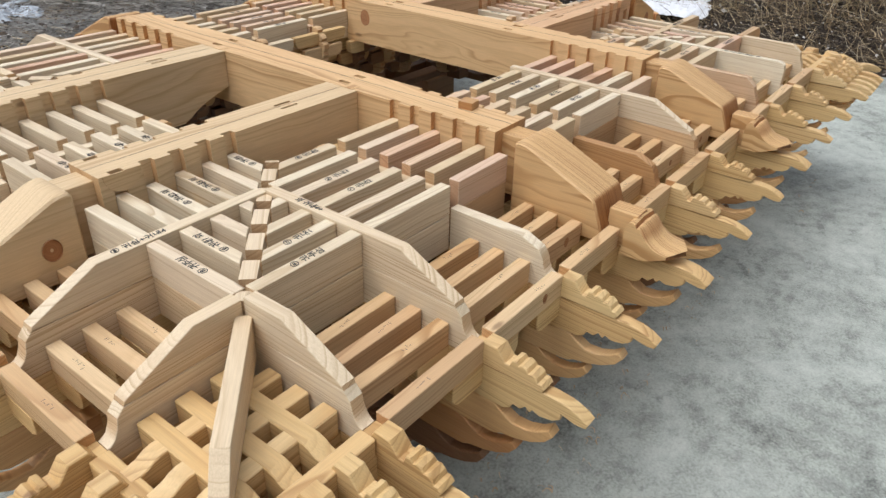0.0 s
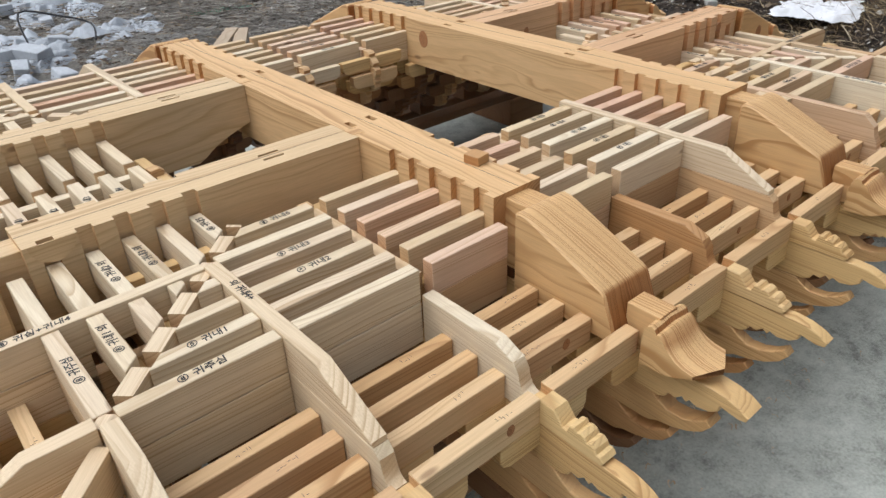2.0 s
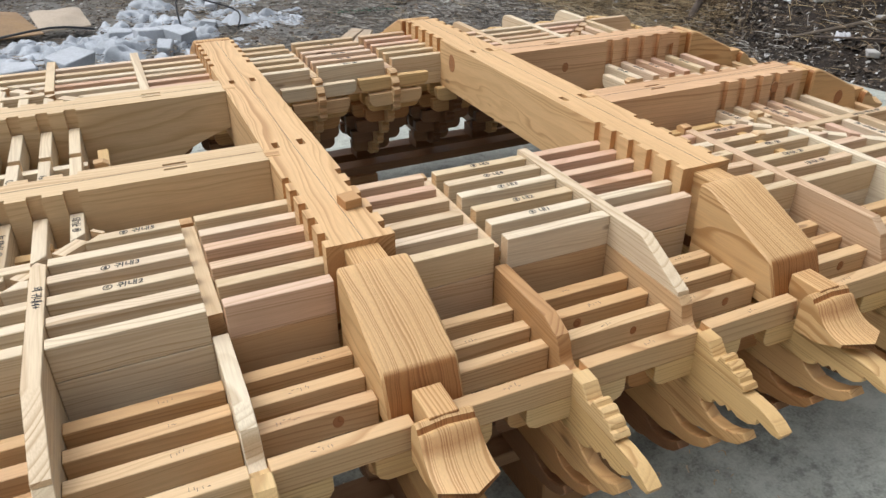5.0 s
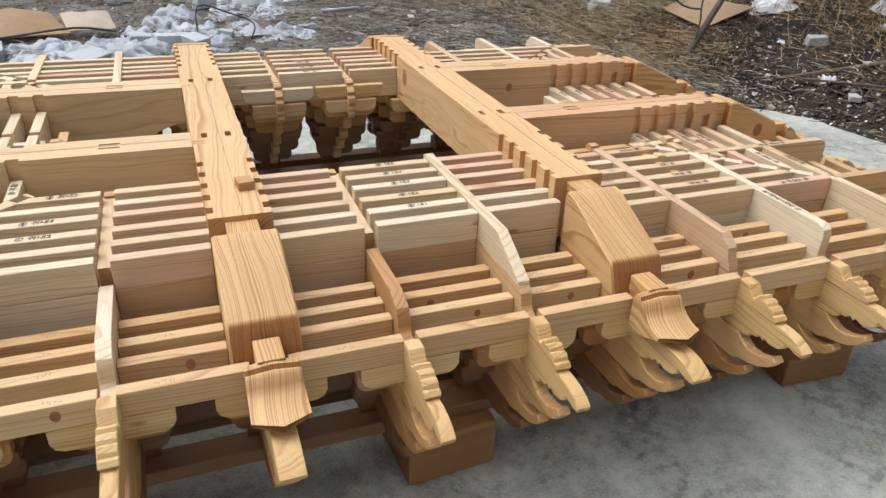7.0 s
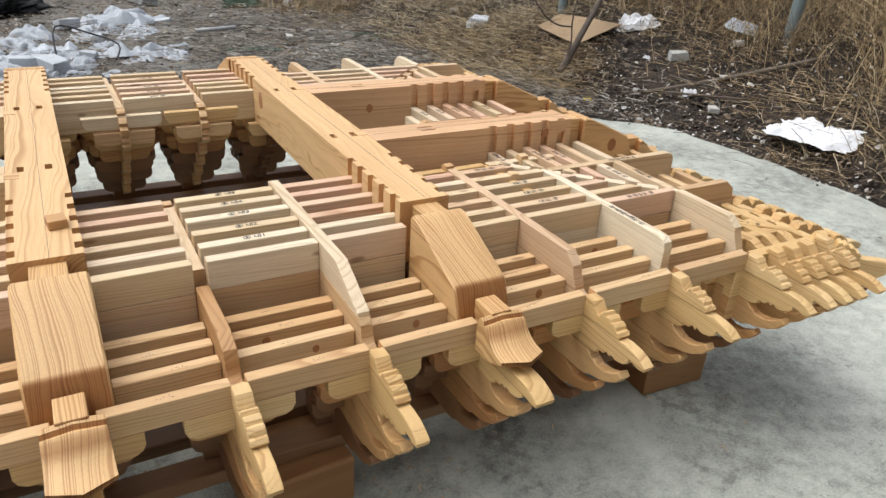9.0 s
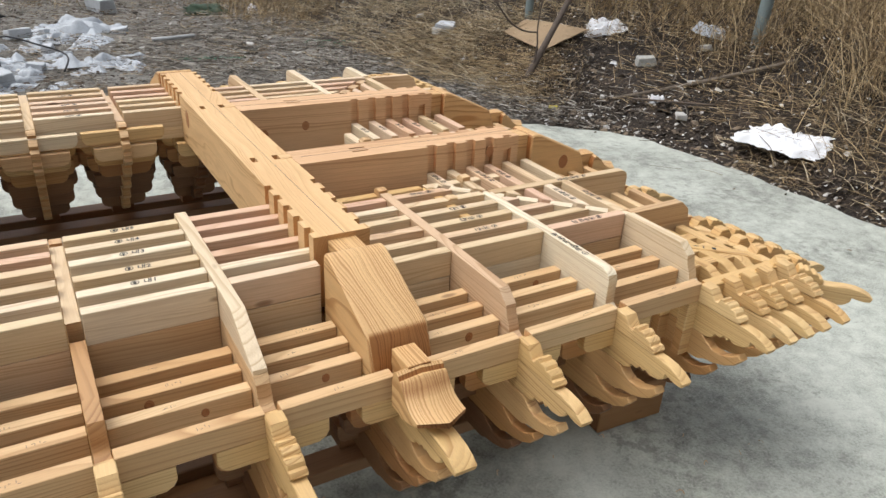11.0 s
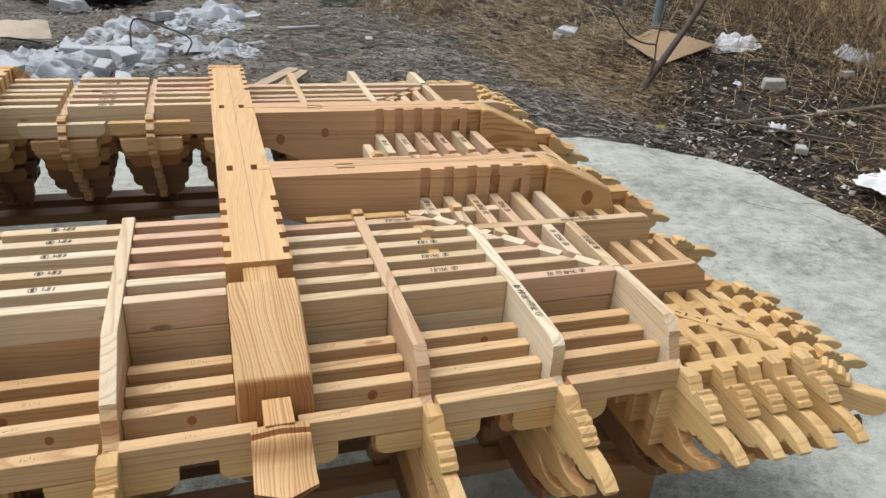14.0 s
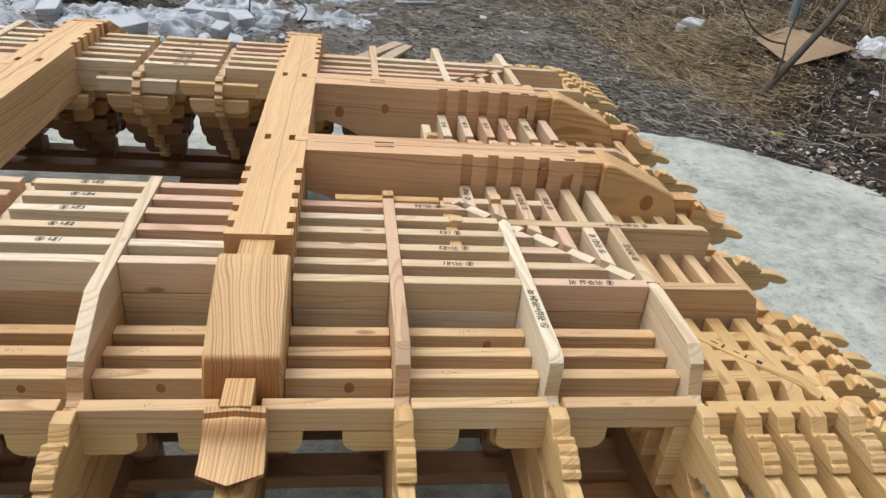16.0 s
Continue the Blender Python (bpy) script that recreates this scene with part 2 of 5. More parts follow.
def soil():
    """Grey trodden dirt on the level, dark moist earth on the bank, with grit and bits of straw."""
    m, n, l, b = nodes("soil_litter", 0.95)
    co = n.new("ShaderNodeTexCoord").outputs["Object"]
    a = noise_tex(n, l, co, 0.8, 6, 0.65)
    c = noise_tex(n, l, co, 8.0, 6, 0.7)
    d = noise_tex(n, l, mapped(n, l, co, (60, 18, 30)), 1.0, 4, 0.7)
    d2 = noise_tex(n, l, mapped(n, l, co, (16, 75, 30)), 1.0, 4, 0.7)
    e = noise_tex(n, l, co, 46.0, 4, 0.7)
    f = math_node(n, l, "ADD", math_node(n, l, "MULTIPLY", a, 0.34), math_node(n, l, "ADD", math_node(n, l, "MULTIPLY", c, 0.38), math_node(n, l, "MULTIPLY", e, 0.28)))
    level = ramp(n, l, f, [(0.38, (0.034, 0.031, 0.027)), (0.45, (0.14, 0.127, 0.106)), (0.54, (0.285, 0.265, 0.23)), (0.66, (0.46, 0.44, 0.40))])
    moist = ramp(n, l, f, [(0.40, (0.010, 0.008, 0.006)), (0.48, (0.026, 0.018, 0.012)), (0.58, (0.068, 0.048, 0.033)), (0.72, (0.17, 0.135, 0.10))])
    worn = ramp(n, l, noise_tex(n, l, co, 1.1, 4, 0.55), [(0.52, (0, 0, 0)), (0.64, (1, 1, 1))])
    level = mix(n, l, math_node(n, l, "MULTIPLY", worn, 0.45), level, (0.40, 0.395, 0.37))
    sep = n.new("ShaderNodeSeparateXYZ")
    l.new(co, sep.inputs[0])
    side = math_node(n, l, "ADD", sep.outputs[0], math_node(n, l, "MULTIPLY", math_node(n, l, "SUBTRACT", a, 0.5), 2.2))
    bank = ramp(n, l, math_node(n, l, "MULTIPLY", side, 0.1), [(0.275, (0, 0, 0)), (0.345, (1, 1, 1))])
    col = mix(n, l, bank, level, moist)
    straw = ramp(n, l, math_node(n, l, "MAXIMUM", d, d2), [(0.58, (0, 0, 0)), (0.70, (1, 1, 1))])
    col = mix(n, l, math_node(n, l, "MULTIPLY", straw, 0.38), col, (0.24, 0.18, 0.105))
    l.new(col, b.inputs["Base Color"])
    bump = n.new("ShaderNodeBump")
    bump.inputs["Strength"].default_value, bump.inputs["Distance"].default_value = 1.0, 0.04
    l.new(math_node(n, l, "ADD", math_node(n, l, "ADD", c, d), e), bump.inputs["Height"])
    l.new(bump.outputs[0], b.inputs["Normal"])
    return m


concrete_mat, soil_mat = concrete(), soil()


sheet_mat = plain("limp_white_sheet", (0.37, 0.40, 0.43), 0.55, 0.25, 5)
block_mat = plain("grey_block", (0.34, 0.345, 0.32), 0.9, 0.3, 30)


def straw(name, stops):
    m, n, l, b = nodes(name, 0.85)
    r = n.new("ShaderNodeNewGeometry").outputs["Random Per Island"]
    l.new(ramp(n, l, r, stops), b.inputs["Base Color"])
    return m


straw_mat = straw("dry_grass", [(0.0, (0.04, 0.026, 0.013)), (0.35, (0.15, 0.098, 0.046)), (0.75, (0.34, 0.24, 0.118)), (1.0, (0.54, 0.43, 0.26))])
twig_mat = straw("dry_twigs", [(0.0, (0.03, 0.024, 0.019)), (0.35, (0.085, 0.07, 0.054)), (0.7, (0.25, 0.22, 0.18)), (1.0, (0.44, 0.42, 0.375))])
leaf_mat = straw("dead_leaves", [(0.0, (0.025, 0.019, 0.014)), (0.45, (0.085, 0.06, 0.042)), (0.84, (0.21, 0.16, 0.11)), (0.92, (0.50, 0.48, 0.44)), (1.0, (0.66, 0.65, 0.62))])

# ---- mesh helpers ----


def put(name, bm, mat, parent=None, m=None, label="", rounded=False):
    me = bpy.data.meshes.new(name)
    bmesh.ops.recalc_face_normals(bm, faces=bm.faces)
    if rounded:
        for f in bm.faces:
            f.smooth = True
        for e in bm.edges:
            e.smooth = e.calc_face_angle(3.0) < 0.5
    bm.to_mesh(me)
    bm.free()
    me.materials.append(mat)
    ob = new(name, me)
    if parent is not None:
        ob.parent = parent
    if m is not None:
        ob.matrix_basis = m
    if label:
        ob["label"] = label
    return ob


def part(name, bm, material, parent, label=""):
    return put(name, bm, material, parent, None, label, True)


def empty(name, m, label, category, group="", kind=""):
    ob = new(name)
    ob.matrix_basis = m
    return tagged(ob, label, category, group, kind)


def soften(bm, width):
    if width > 0:
        es = [e for e in bm.edges if len(e.link_faces) == 2 and e.calc_face_angle(0) > 0.5]
        bmesh.ops.bevel(bm, geom=es, offset=width, segments=1, affect="EDGES", clamp_overlap=True)
    return bm


def box(x0, x1, y0, y1, z0, z1, bevel=0.0015, into=None):
    bm = into or bmesh.new()
    v = [bm.verts.new((x, y, z)) for x in (x0, x1) for y in (y0, y1) for z in (z0, z1)]
    for f in ((0, 1, 3, 2), (4, 6, 7, 5), (0, 4, 5, 1), (2, 3, 7, 6), (0, 2, 6, 4), (1, 5, 7, 3)):
        bm.faces.new([v[i] for i in f])
    if into is None:
        bmesh.ops.recalc_face_normals(bm, faces=bm.faces)
        soften(bm, bevel)
    return bm


def prism(pts, thick, bevel=0.0012, shift=0.0):
    """A board cut to the outline pts in its own x-z plane, thick along y."""
    bm = bmesh.new()
    a = [bm.verts.new((x, shift - thick / 2, z)) for x, z in pts]
    b = [bm.verts.new((x, shift + thick / 2, z)) for x, z in pts]
    bm.faces.new(a)
    bm.faces.new(list(reversed(b)))
    k = len(pts)
    for i in range(k):
        bm.faces.new((a[(i + 1) % k], a[i], b[i], b[(i + 1) % k]))
    bmesh.ops.recalc_face_normals(bm, faces=bm.faces)
    if bevel:
        caps = [e for e in bm.edges if abs(e.calc_face_angle(0)) > 1.2 and abs(e.verts[0].co.y - e.verts[1].co.y) < 1e-6]
        bmesh.ops.bevel(bm, geom=caps, offset=bevel, segments=1, affect="EDGES", clamp_overlap=True)
    return bm


def steps(xs, ys, top, base):
    """A block on a grid of cuts, each cell with its own top (None: cut right through)."""
    bm = bmesh.new()
    seen = {}

    def vert(x, y, z):
        k = (round(x, 5), round(y, 5), round(z, 5))
        if k not in seen:
            seen[k] = bm.verts.new(k)
        return seen[k]

    def face(*p):
        try:
            bm.faces.new([vert(*q) for q in p])
        except ValueError:
            pass

    nx, ny = len(xs) - 1, len(ys) - 1
    foot = base if callable(base) else (lambda x: base)

    def h(i, j):
        if i < 0 or j < 0 or i >= nx or j >= ny:
            return None
        return top(i, j)

    for i in range(nx):
        for j in range(ny):
            t = h(i, j)
            if t is None:
                continue
            x0, x1, y0, y1 = xs[i], xs[i + 1], ys[j], ys[j + 1]
            face((x0, y0, t), (x1, y0, t), (x1, y1, t), (x0, y1, t))
            f0, f1 = foot(x0), foot(x1)
            face((x0, y0, f0), (x0, y1, f0), (x1, y1, f1), (x1, y0, f1))
            for di, dj, a, b in ((-1, 0, (x0, y1), (x0, y0)), (1, 0, (x1, y0), (x1, y1)), (0, -1, (x0, y0), (x1, y0)), (0, 1, (x1, y1), (x0, y1))):
                q = h(i + di, j + dj)
                if q is None:
                    face((*a, foot(a[0])), (*b, foot(b[0])), (*b, t), (*a, t))
                elif q < t - 1e-6:
                    face((*a, q), (*b, q), (*b, t), (*a, t))
    return bm


# ---- plan ----
Y0, Y1, YC = -0.03, 1.80, 0.885
XM, WM = 1.343, 0.915
XB = 0.4435
BW, CW = 0.145, 0.125
ZB, ZL, ZO = 0.78, 0.62, 0.615
PITCH = 0.075
ROWS_UP = 6
LOW = (0.09, 0.16, 0.23, 0.315)
T = 0.030
CROSS_Y = (0.55, 1.165)
FRAMES = {
    "front": Matrix.Translation((0, Y0, 0)) @ pose(0, 0, 0, 0, 0, -90),
    "right": Matrix.Translation((XM, YC, -0.004)),
    "back": Matrix.Translation((0, Y1, 0)) @ pose(0, 0, 0, 0, 0, 90),
    "left": Matrix.Translation((-XM, YC, -0.004)) @ pose(0, 0, 0, 0, 0, 180),
}
HALF = {"front": XM, "back": XM, "right": WM, "left": WM}


def beam_lines(side):
    """Where the great beams or the cross beams meet a side."""
    if side in ("front", "back"):
        return (-XB, XB)
    off = [y - YC for y in CROSS_Y]
    return tuple(off) if side == "right" else tuple(-q for q in reversed(off))


def top_of(side, u):
    if side == "right" or (side == "front" and u > 0.5) or (side == "back" and u < -0.5):
        return 0.693
    return 0.73


# ---- ground ----
def bank_foot(y):
    if y < 1.9:
        return 3.70
    if y < 3.4:
        return 3.70 - (y - 1.9) * 0.13
    return 3.5 - min(y - 3.4, 8) * 0.12


SPREAD, SPREAD_Y = 1.06, -1.45


def soil_lift(x, y):
    k = min(1.0, max(0.0, (y - 3.15) / 0.5, (x - 3.9) / 0.4))
    return 0.035 * k * k * (3 - 2 * k)


def ground_height(x, y):
    """Soil that lies a little higher than the slab and climbs as a bank past its edge."""
    sx, sy = x / SPREAD, (y - SPREAD_Y) / SPREAD + SPREAD_Y
    d = sx - bank_foot(sy)
    z = 0.0 if d < 0 else (0.5 * d if d < 1.4 else 0.7 + 0.15 * min(d - 1.4, 12))
    return z + soil_lift(x, y)


SLAB = [(-9, -9), (5.2, -9), (4.4, -4), (3.92, -1.2), (3.83, 0.3), (3.80, 1.0), (3.82, 1.5), (3.72, 2.12), (3.42, 2.55), (3.0, 2.83), (2.2, 3.1), (1.0, 3.3), (-0.6, 3.25), (-2.6, 3.1), (-9, 3.1)]


def build_ground():
    bm = bmesh.new()
    xs = [-900, -300, -90, -30, -12, -8, -6] + [-5 + 0.2 * i for i in range(61)] + [7.4, 8, 9, 11, 14, 18, 30, 90, 300, 900]
    ys = [-900, -300, -90, -30, -10, -4, -2] + [-1 + 0.2 * i for i in range(61)] + [11.5, 12.5, 14, 18, 24, 34, 90, 300, 900]
    def h(x, y):
        near = abs(x) < 20 and abs(y) < 26
        z = ground_height(x, y) if near else ground_height(min(x, 18), min(y, 24))
        soft = 0.035 * noise.noise(Vector((x * 1.3, y * 1.3, 3))) + 0.02 * noise.noise(Vector((x * 4, y * 4, 9))) if near else 0
        return z - 0.045 + soft * (1.6 if z > 0.02 else 0.8)
    g = [[bm.verts.new((x, y, h(x, y))) for y in ys] for x in xs]
    for i in range(len(xs) - 1):
        for j in range(len(ys) - 1):
            f = bm.faces.new((g[i][j], g[i + 1][j], g[i + 1][j + 1], g[i][j + 1]))
            f.smooth = True
    tagged(put("ground", bm, soil_mat), "bare brown soil with litter and dry straw", "ground", kind="structure")
    pts = []
    for (ax, ay), (bx, by) in zip(SLAB, SLAB[1:]):
        k = max(1, int(math.dist((ax, ay), (bx, by)) / 0.06))
        for i in range(k):
            x, y = ax + (bx - ax) * i / k, ay + (by - ay) * i / k
            q = noise.noise(Vector((x * 3, y * 3, 0))) * 0.06 + noise.noise(Vector((x * 13, y * 13, 5))) * 0.03
            pts.append((x + q, y + q))
    bm = bmesh.new()
    topv = [bm.verts.new((x, y, 0)) for x, y in pts]
    low = [bm.verts.new((x, y, -0.12)) for x, y in pts]
    bm.faces.new(topv)
    for i in range(len(pts)):
        j = (i + 1) % len(pts)
        bm.faces.new((topv[i], low[i], low[j], topv[j]))
    tagged(put("pavement", bm, concrete_mat), "worn grey concrete slab with dark stains", "pavement", kind="structure")


build_ground()


# ---- great beams ----
def head_parts(root, wide, nose_wide, mat, sign=1):
    """The sloping head and carved nose of a beam, along local +x from the shoulder at x = 0."""
    part("neck", box(-0.002, 0.070, -0.036, 0.036, 0.60, 0.767), mat, root)
    prof = [(0.060, 0.575), (0.060, 0.762), (0.064, 0.768), (0.074, 0.772), (0.092, 0.770), (0.110, 0.764), (0.286, 0.6865), (0.295, 0.681), (0.300, 0.673), (0.327, 0.606), (0.329, 0.575)]
    part("head", prism(prof, wide, 0.005), mat, root, "sloping rounded beam head with strong grain")
    part("tenon", box(0.320, 0.396, -0.027, 0.027, 0.561, 0.655), mat, root)
    # carved nose: rolls on top, hollow face, chevron tip
    bm = bmesh.new()
    sec = [(0.376, 0.612, 0.0), (0.379, 0.634, 0.0), (0.385, 0.644, 0.0), (0.393, 0.648, 0.0), (0.401, 0.644, 0.0), (0.406, 0.635, 0.0), (0.413, 0.637, 0.1), (0.421, 0.632, 0.2), (0.432, 0.620, 0.35), (0.446, 0.608, 0.5), (0.462, 0.599, 0.65), (0.482, 0.593, 0.85), (0.508, 0.590, 1.0)]
    w = nose_wide / 2
    rows_ = []
    for x, z, k in sec:
        low = 0.556 if x < 0.44 else 0.556 + 0.026 * (x - 0.44) / 0.068
        flare = w * (1 + 0.06 * k)
        rows_.append([bm.verts.new((x - 0.018 * k, -flare, z)), bm.verts.new((x + 0.012 * k, 0, z + 0.006)), bm.verts.new((x - 0.018 * k, flare, z)),
                      bm.verts.new((x - 0.018 * k, flare, low)), bm.verts.new((x + 0.012 * k, 0, low)), bm.verts.new((x - 0.018 * k, -flare, low))])
    for a, b in zip(rows_, rows_[1:]):
        for i in range(6):
            bm.faces.new((a[i], a[(i + 1) % 6], b[(i + 1) % 6], b[i]))
    bm.faces.new(rows_[0])
    bm.faces.new(list(reversed(rows_[-1])))
    part("nose", bm, mat, root, "carved drooping nose with a chevron tip")


def knot(root, at, radius, along):
    """A knot: a dark oval end of a limb, level with the face it sits in."""
    bm = bmesh.new()
    ring_ = [bm.verts.new((0, math.cos(k * math.pi / 10) * radius * 0.8, math.sin(k * math.pi / 10) * radius)) for k in range(20)]
    back = [bm.verts.new((-0.004, v.co.y, v.co.z)) for v in ring_]
    front = bm.verts.new((0.0006, 0, 0))
    for k in range(20):
        bm.faces.new((ring_[k], ring_[(k + 1) % 20], front))
        bm.faces.new((back[k], back[(k + 1) % 20], ring_[(k + 1) % 20], ring_[k]))
    ob = part("knot", bm, knot_mat, root, "dark ringed knot")
    ob.matrix_basis = Matrix.Translation(at) @ pose(0, 0, 0, 0, 0, 180 if along == "y" else -90)


def main_beam(x):
    root = empty("main_beam", Matrix.Translation((x, 0, 0)), "thick planed pine beam with notched sides and sloping heads", "timber beam", "great beams")
    length = Y1 - Y0 - 2 * 0.03
    cuts = []
    for k in range(1, ROWS_UP):
        c = Y0 + PITCH * k
        cuts += [c - 0.016, c + 0.016]
    mort = [CROSS_Y[0] + 0.005, CROSS_Y[0] + 0.045, CROSS_Y[1] + 0.005, CROSS_Y[1] + 0.045]
    ys = sorted([0.0, 1.77] + cuts + [1.77 - c for c in cuts] + mort)
    h = BW / 2
    xs = [-h, -h + 0.016, -0.045, -0.028, 0.022, 0.040, h - 0.016, h]
    def top(i, j):
        ym = (ys[j] + ys[j + 1]) / 2
        notch = any(abs(ym - (Y0 + PITCH * k)) < 0.015 or abs(1.77 - ym - (Y0 + PITCH * k)) < 0.015 for k in range(1, ROWS_UP))
        if notch and i in (0, len(xs) - 2):
            return None
        if i in (2, 4) and any(a < ym < b for a, b in ((mort[0], mort[1]), (mort[2], mort[3]))):
            return ZB - 0.045
        return ZB
    bm = steps(xs, ys, top, 0.60)
    bmesh.ops.transform(bm, matrix=pose(0, 0, 0, 0, 0, -90), verts=bm.verts)
    b = part("body", bm, wood_beam, root)
    b.matrix_basis = pose(0, 0, 0, 0, 0, 90)
    part("centre_line", box(0.0052, 0.0062, 0.002, 1.765, ZB - 0.001, ZB + 0.0005, 0), pencil_mat, root)
    if x > 0:
        knot(root, (-BW / 2 - 0.0005, 1.30, 0.712), 0.034, "y")
        knot(root, (-BW / 2 - 0.0005, 0.36, 0.66), 0.014, "y")
    for side, m in ((0, pose(0, 0, 0, 0, 0, -90)), (1, pose(0, 1.77, 0, 0, 0, 90))):
        sub = new("beam_end")
        sub.parent = root
        sub.matrix_basis = m
        head_parts(sub, BW, 0.105, wood_head)
    return root


for x in (-XB, XB):
    main_beam(x)


def cross_beam(side, y):
    """A beam from a great beam out to the short side, with a head there."""
    sx = 1 if side == "right" else -1
    m = Matrix.Translation((sx * XM, y, 0)) @ pose(0, 0, 0, 0, 0, 0 if sx > 0 else 180)
    root = empty("cross_beam", m, "planed pine cross beam with slots and notches cut in it", "timber beam", "cross beams")
    inner = -(XM - XB - BW / 2) + 0.001
    cuts = []
    for k in range(0, ROWS_UP):
        c = -PITCH * k
        if k:
            cuts += [c - 0.016, c + 0.016]
    xs = sorted([inner, -0.03] + cuts + [inner + 0.19, inner + 0.245] + [inner + 0.016 * i for i in range(1, 11)])

    def foot(x):
        return 0.575 + 0.085 * max(0.0, 1 - (x - inner) / 0.17) ** 0.6 if x < inner + 0.17 else 0.575
    h = CW / 2
    ys = [-h, -h + 0.018, -0.018, -0.008, 0.012, 0.022, h - 0.018, h]
    def top(i, j):
        xm = (xs[i] + xs[i + 1]) / 2
        if j in (0, len(ys) - 2) and any(abs(xm + PITCH * k) < 0.015 for k in range(1, ROWS_UP)):
            return None
        if j in (2, 4) and inner + 0.19 < xm < inner + 0.245:
            return ZB - 0.03
        return ZB
    mat = wood_cross if sx > 0 else wood_cross_pale
    part("body", steps(xs, ys, top, foot), mat, root)
    part("centre_line", box(inner + 0.02, -0.03, -0.0005, 0.0005, ZB - 0.001, ZB + 0.0005, 0), pencil_mat, root)
    key = bmesh.new()
    ring_ = [(inner + 0.002, 0.004), (inner - 0.034, 0.000), (inner - 0.034, 0.046), (inner + 0.002, 0.042)]
    hi_, lo_ = [[key.verts.new((q, w, z)) for q, w in ring_] for z in (ZB + 0.0012, ZB - 0.02)]
    key.faces.new(hi_)
    key.faces.new(lo_)
    for i in range(4):
        key.faces.new((hi_[i], hi_[(i + 1) % 4], lo_[(i + 1) % 4], lo_[i]))
    part("dovetail", key, wood_beam, root, "dovetail let into the great beam")
    for face in (-1, 1):
        arc = [(math.cos(k * math.pi / 12) * 0.046, math.sin(k * math.pi / 12) * 0.046) for k in range(12, 25)]
        saddle = prism([(q, ZB + w) for q, w in arc], 0.003, 0)
        ob = part("saddle_cut", saddle, mat, root, "curved seat cut in the top edge")
        ob.matrix_basis = Matrix.Translation((-0.085, face * h, -0.001))
    if sx > 0 and y < 0.8:
        knot(root, (-0.148, -h - 0.0005, 0.735), 0.019, "x")
        knot(root, (0.185, -h - 0.0005, 0.655), 0.026, "x")
    if sx > 0 and y > 0.8:
        knot(root, (-0.58, -h - 0.0005, 0.70), 0.018, "x")
        knot(root, (-0.742, -h - 0.0005, 0.68), 0.020, "x")
    if sx < 0 and y < 0.8:
        knot(root, (0.10, h + 0.0005, 0.66), 0.026, "x")
    sub = new("beam_end")
    sub.parent = root
    sub.matrix_basis = Matrix.Translation((-0.03, 0, 0))
    head_parts(sub, CW, 0.10, wood_head if sx > 0 else mat)


for y in CROSS_Y:
    cross_beam("right", y)
    cross_beam("left", y)

# ---- brackets ----
def marking(ob, text, z, x=0.0, size=0.021, turn=0.0, y=0.0):
    """Brush-pen marks on the top of a strip."""
    c = bpy.data.curves.new("marking", "FONT")
    c.body, c.size, c.align_x, c.align_y, c.extrude, c.shear = text, size, "CENTER", "CENTER", 0.0002, 0.12
    c.offset = 0.0003
    c.materials.append(ink)
    t = new("marking", c)
    t.parent = ob
    t.matrix_basis = Matrix.Translation((x, y, z + 0.0006)) @ pose(0, 0, 0, 0, 0, turn)
    t["label"] = "black handwritten assembly mark"


NOSE = [(0.300, 0.594), (0.316, 0.594), (0.328, 0.613), (0.360, 0.612), (0.380, 0.587), (0.389, 0.587), (0.394, 0.600), (0.404, 0.603), (0.409, 0.596),
        (0.417, 0.600), (0.426, 0.596), (0.431, 0.589), (0.439, 0.591), (0.448, 0.585), (0.452, 0.577), (0.460, 0.577), (0.467, 0.569), (0.463, 0.5605)]
TONGUE1 = [(-0.05, 0.474), (-0.05, 0.5585), (0.45, 0.5585), (0.485, 0.560), (0.515, 0.557), (0.540, 0.549), (0.560, 0.537), (0.556, 0.525), (0.540, 0.523), (0.522, 0.526), (0.506, 0.530), (0.504, 0.516),
           (0.488, 0.504), (0.462, 0.499), (0.446, 0.505), (0.440, 0.496), (0.430, 0.504), (0.418, 0.492), (0.402, 0.495), (0.396, 0.482), (0.380, 0.474)]
TONGUE2 = [(-0.05, 0.394), (-0.05, 0.473), (0.365, 0.473), (0.382, 0.458), (0.405, 0.447), (0.435, 0.449), (0.462, 0.460), (0.484, 0.477), (0.495, 0.465), (0.480, 0.443), (0.450, 0.424), (0.417, 0.412), (0.382, 0.405), (0.366, 0.396), (0.348, 0.394)]


def lower_tongue(i):
    dv, dz = -0.075 * i, -0.079 * i
    return [(max(-0.05, x + dv) if k > 1 else -0.05, z + dz) for k, (x, z) in enumerate(TONGUE2)]


def inner_outline():
    """The carved inner end of a bracket: rolls that step down and back to the plate."""
    pts = []
    v, z = -0.475, 0.60
    for i in range(5):
        pts += [(v, z), (v - 0.006, z - 0.012), (v + 0.004, z - 0.026), (v - 0.002, z - 0.036), (v + 0.012, z - 0.052), (v + 0.030, z - 0.060), (v + 0.05, z - 0.064)]
        v += 0.072
        z -= 0.072
    return pts


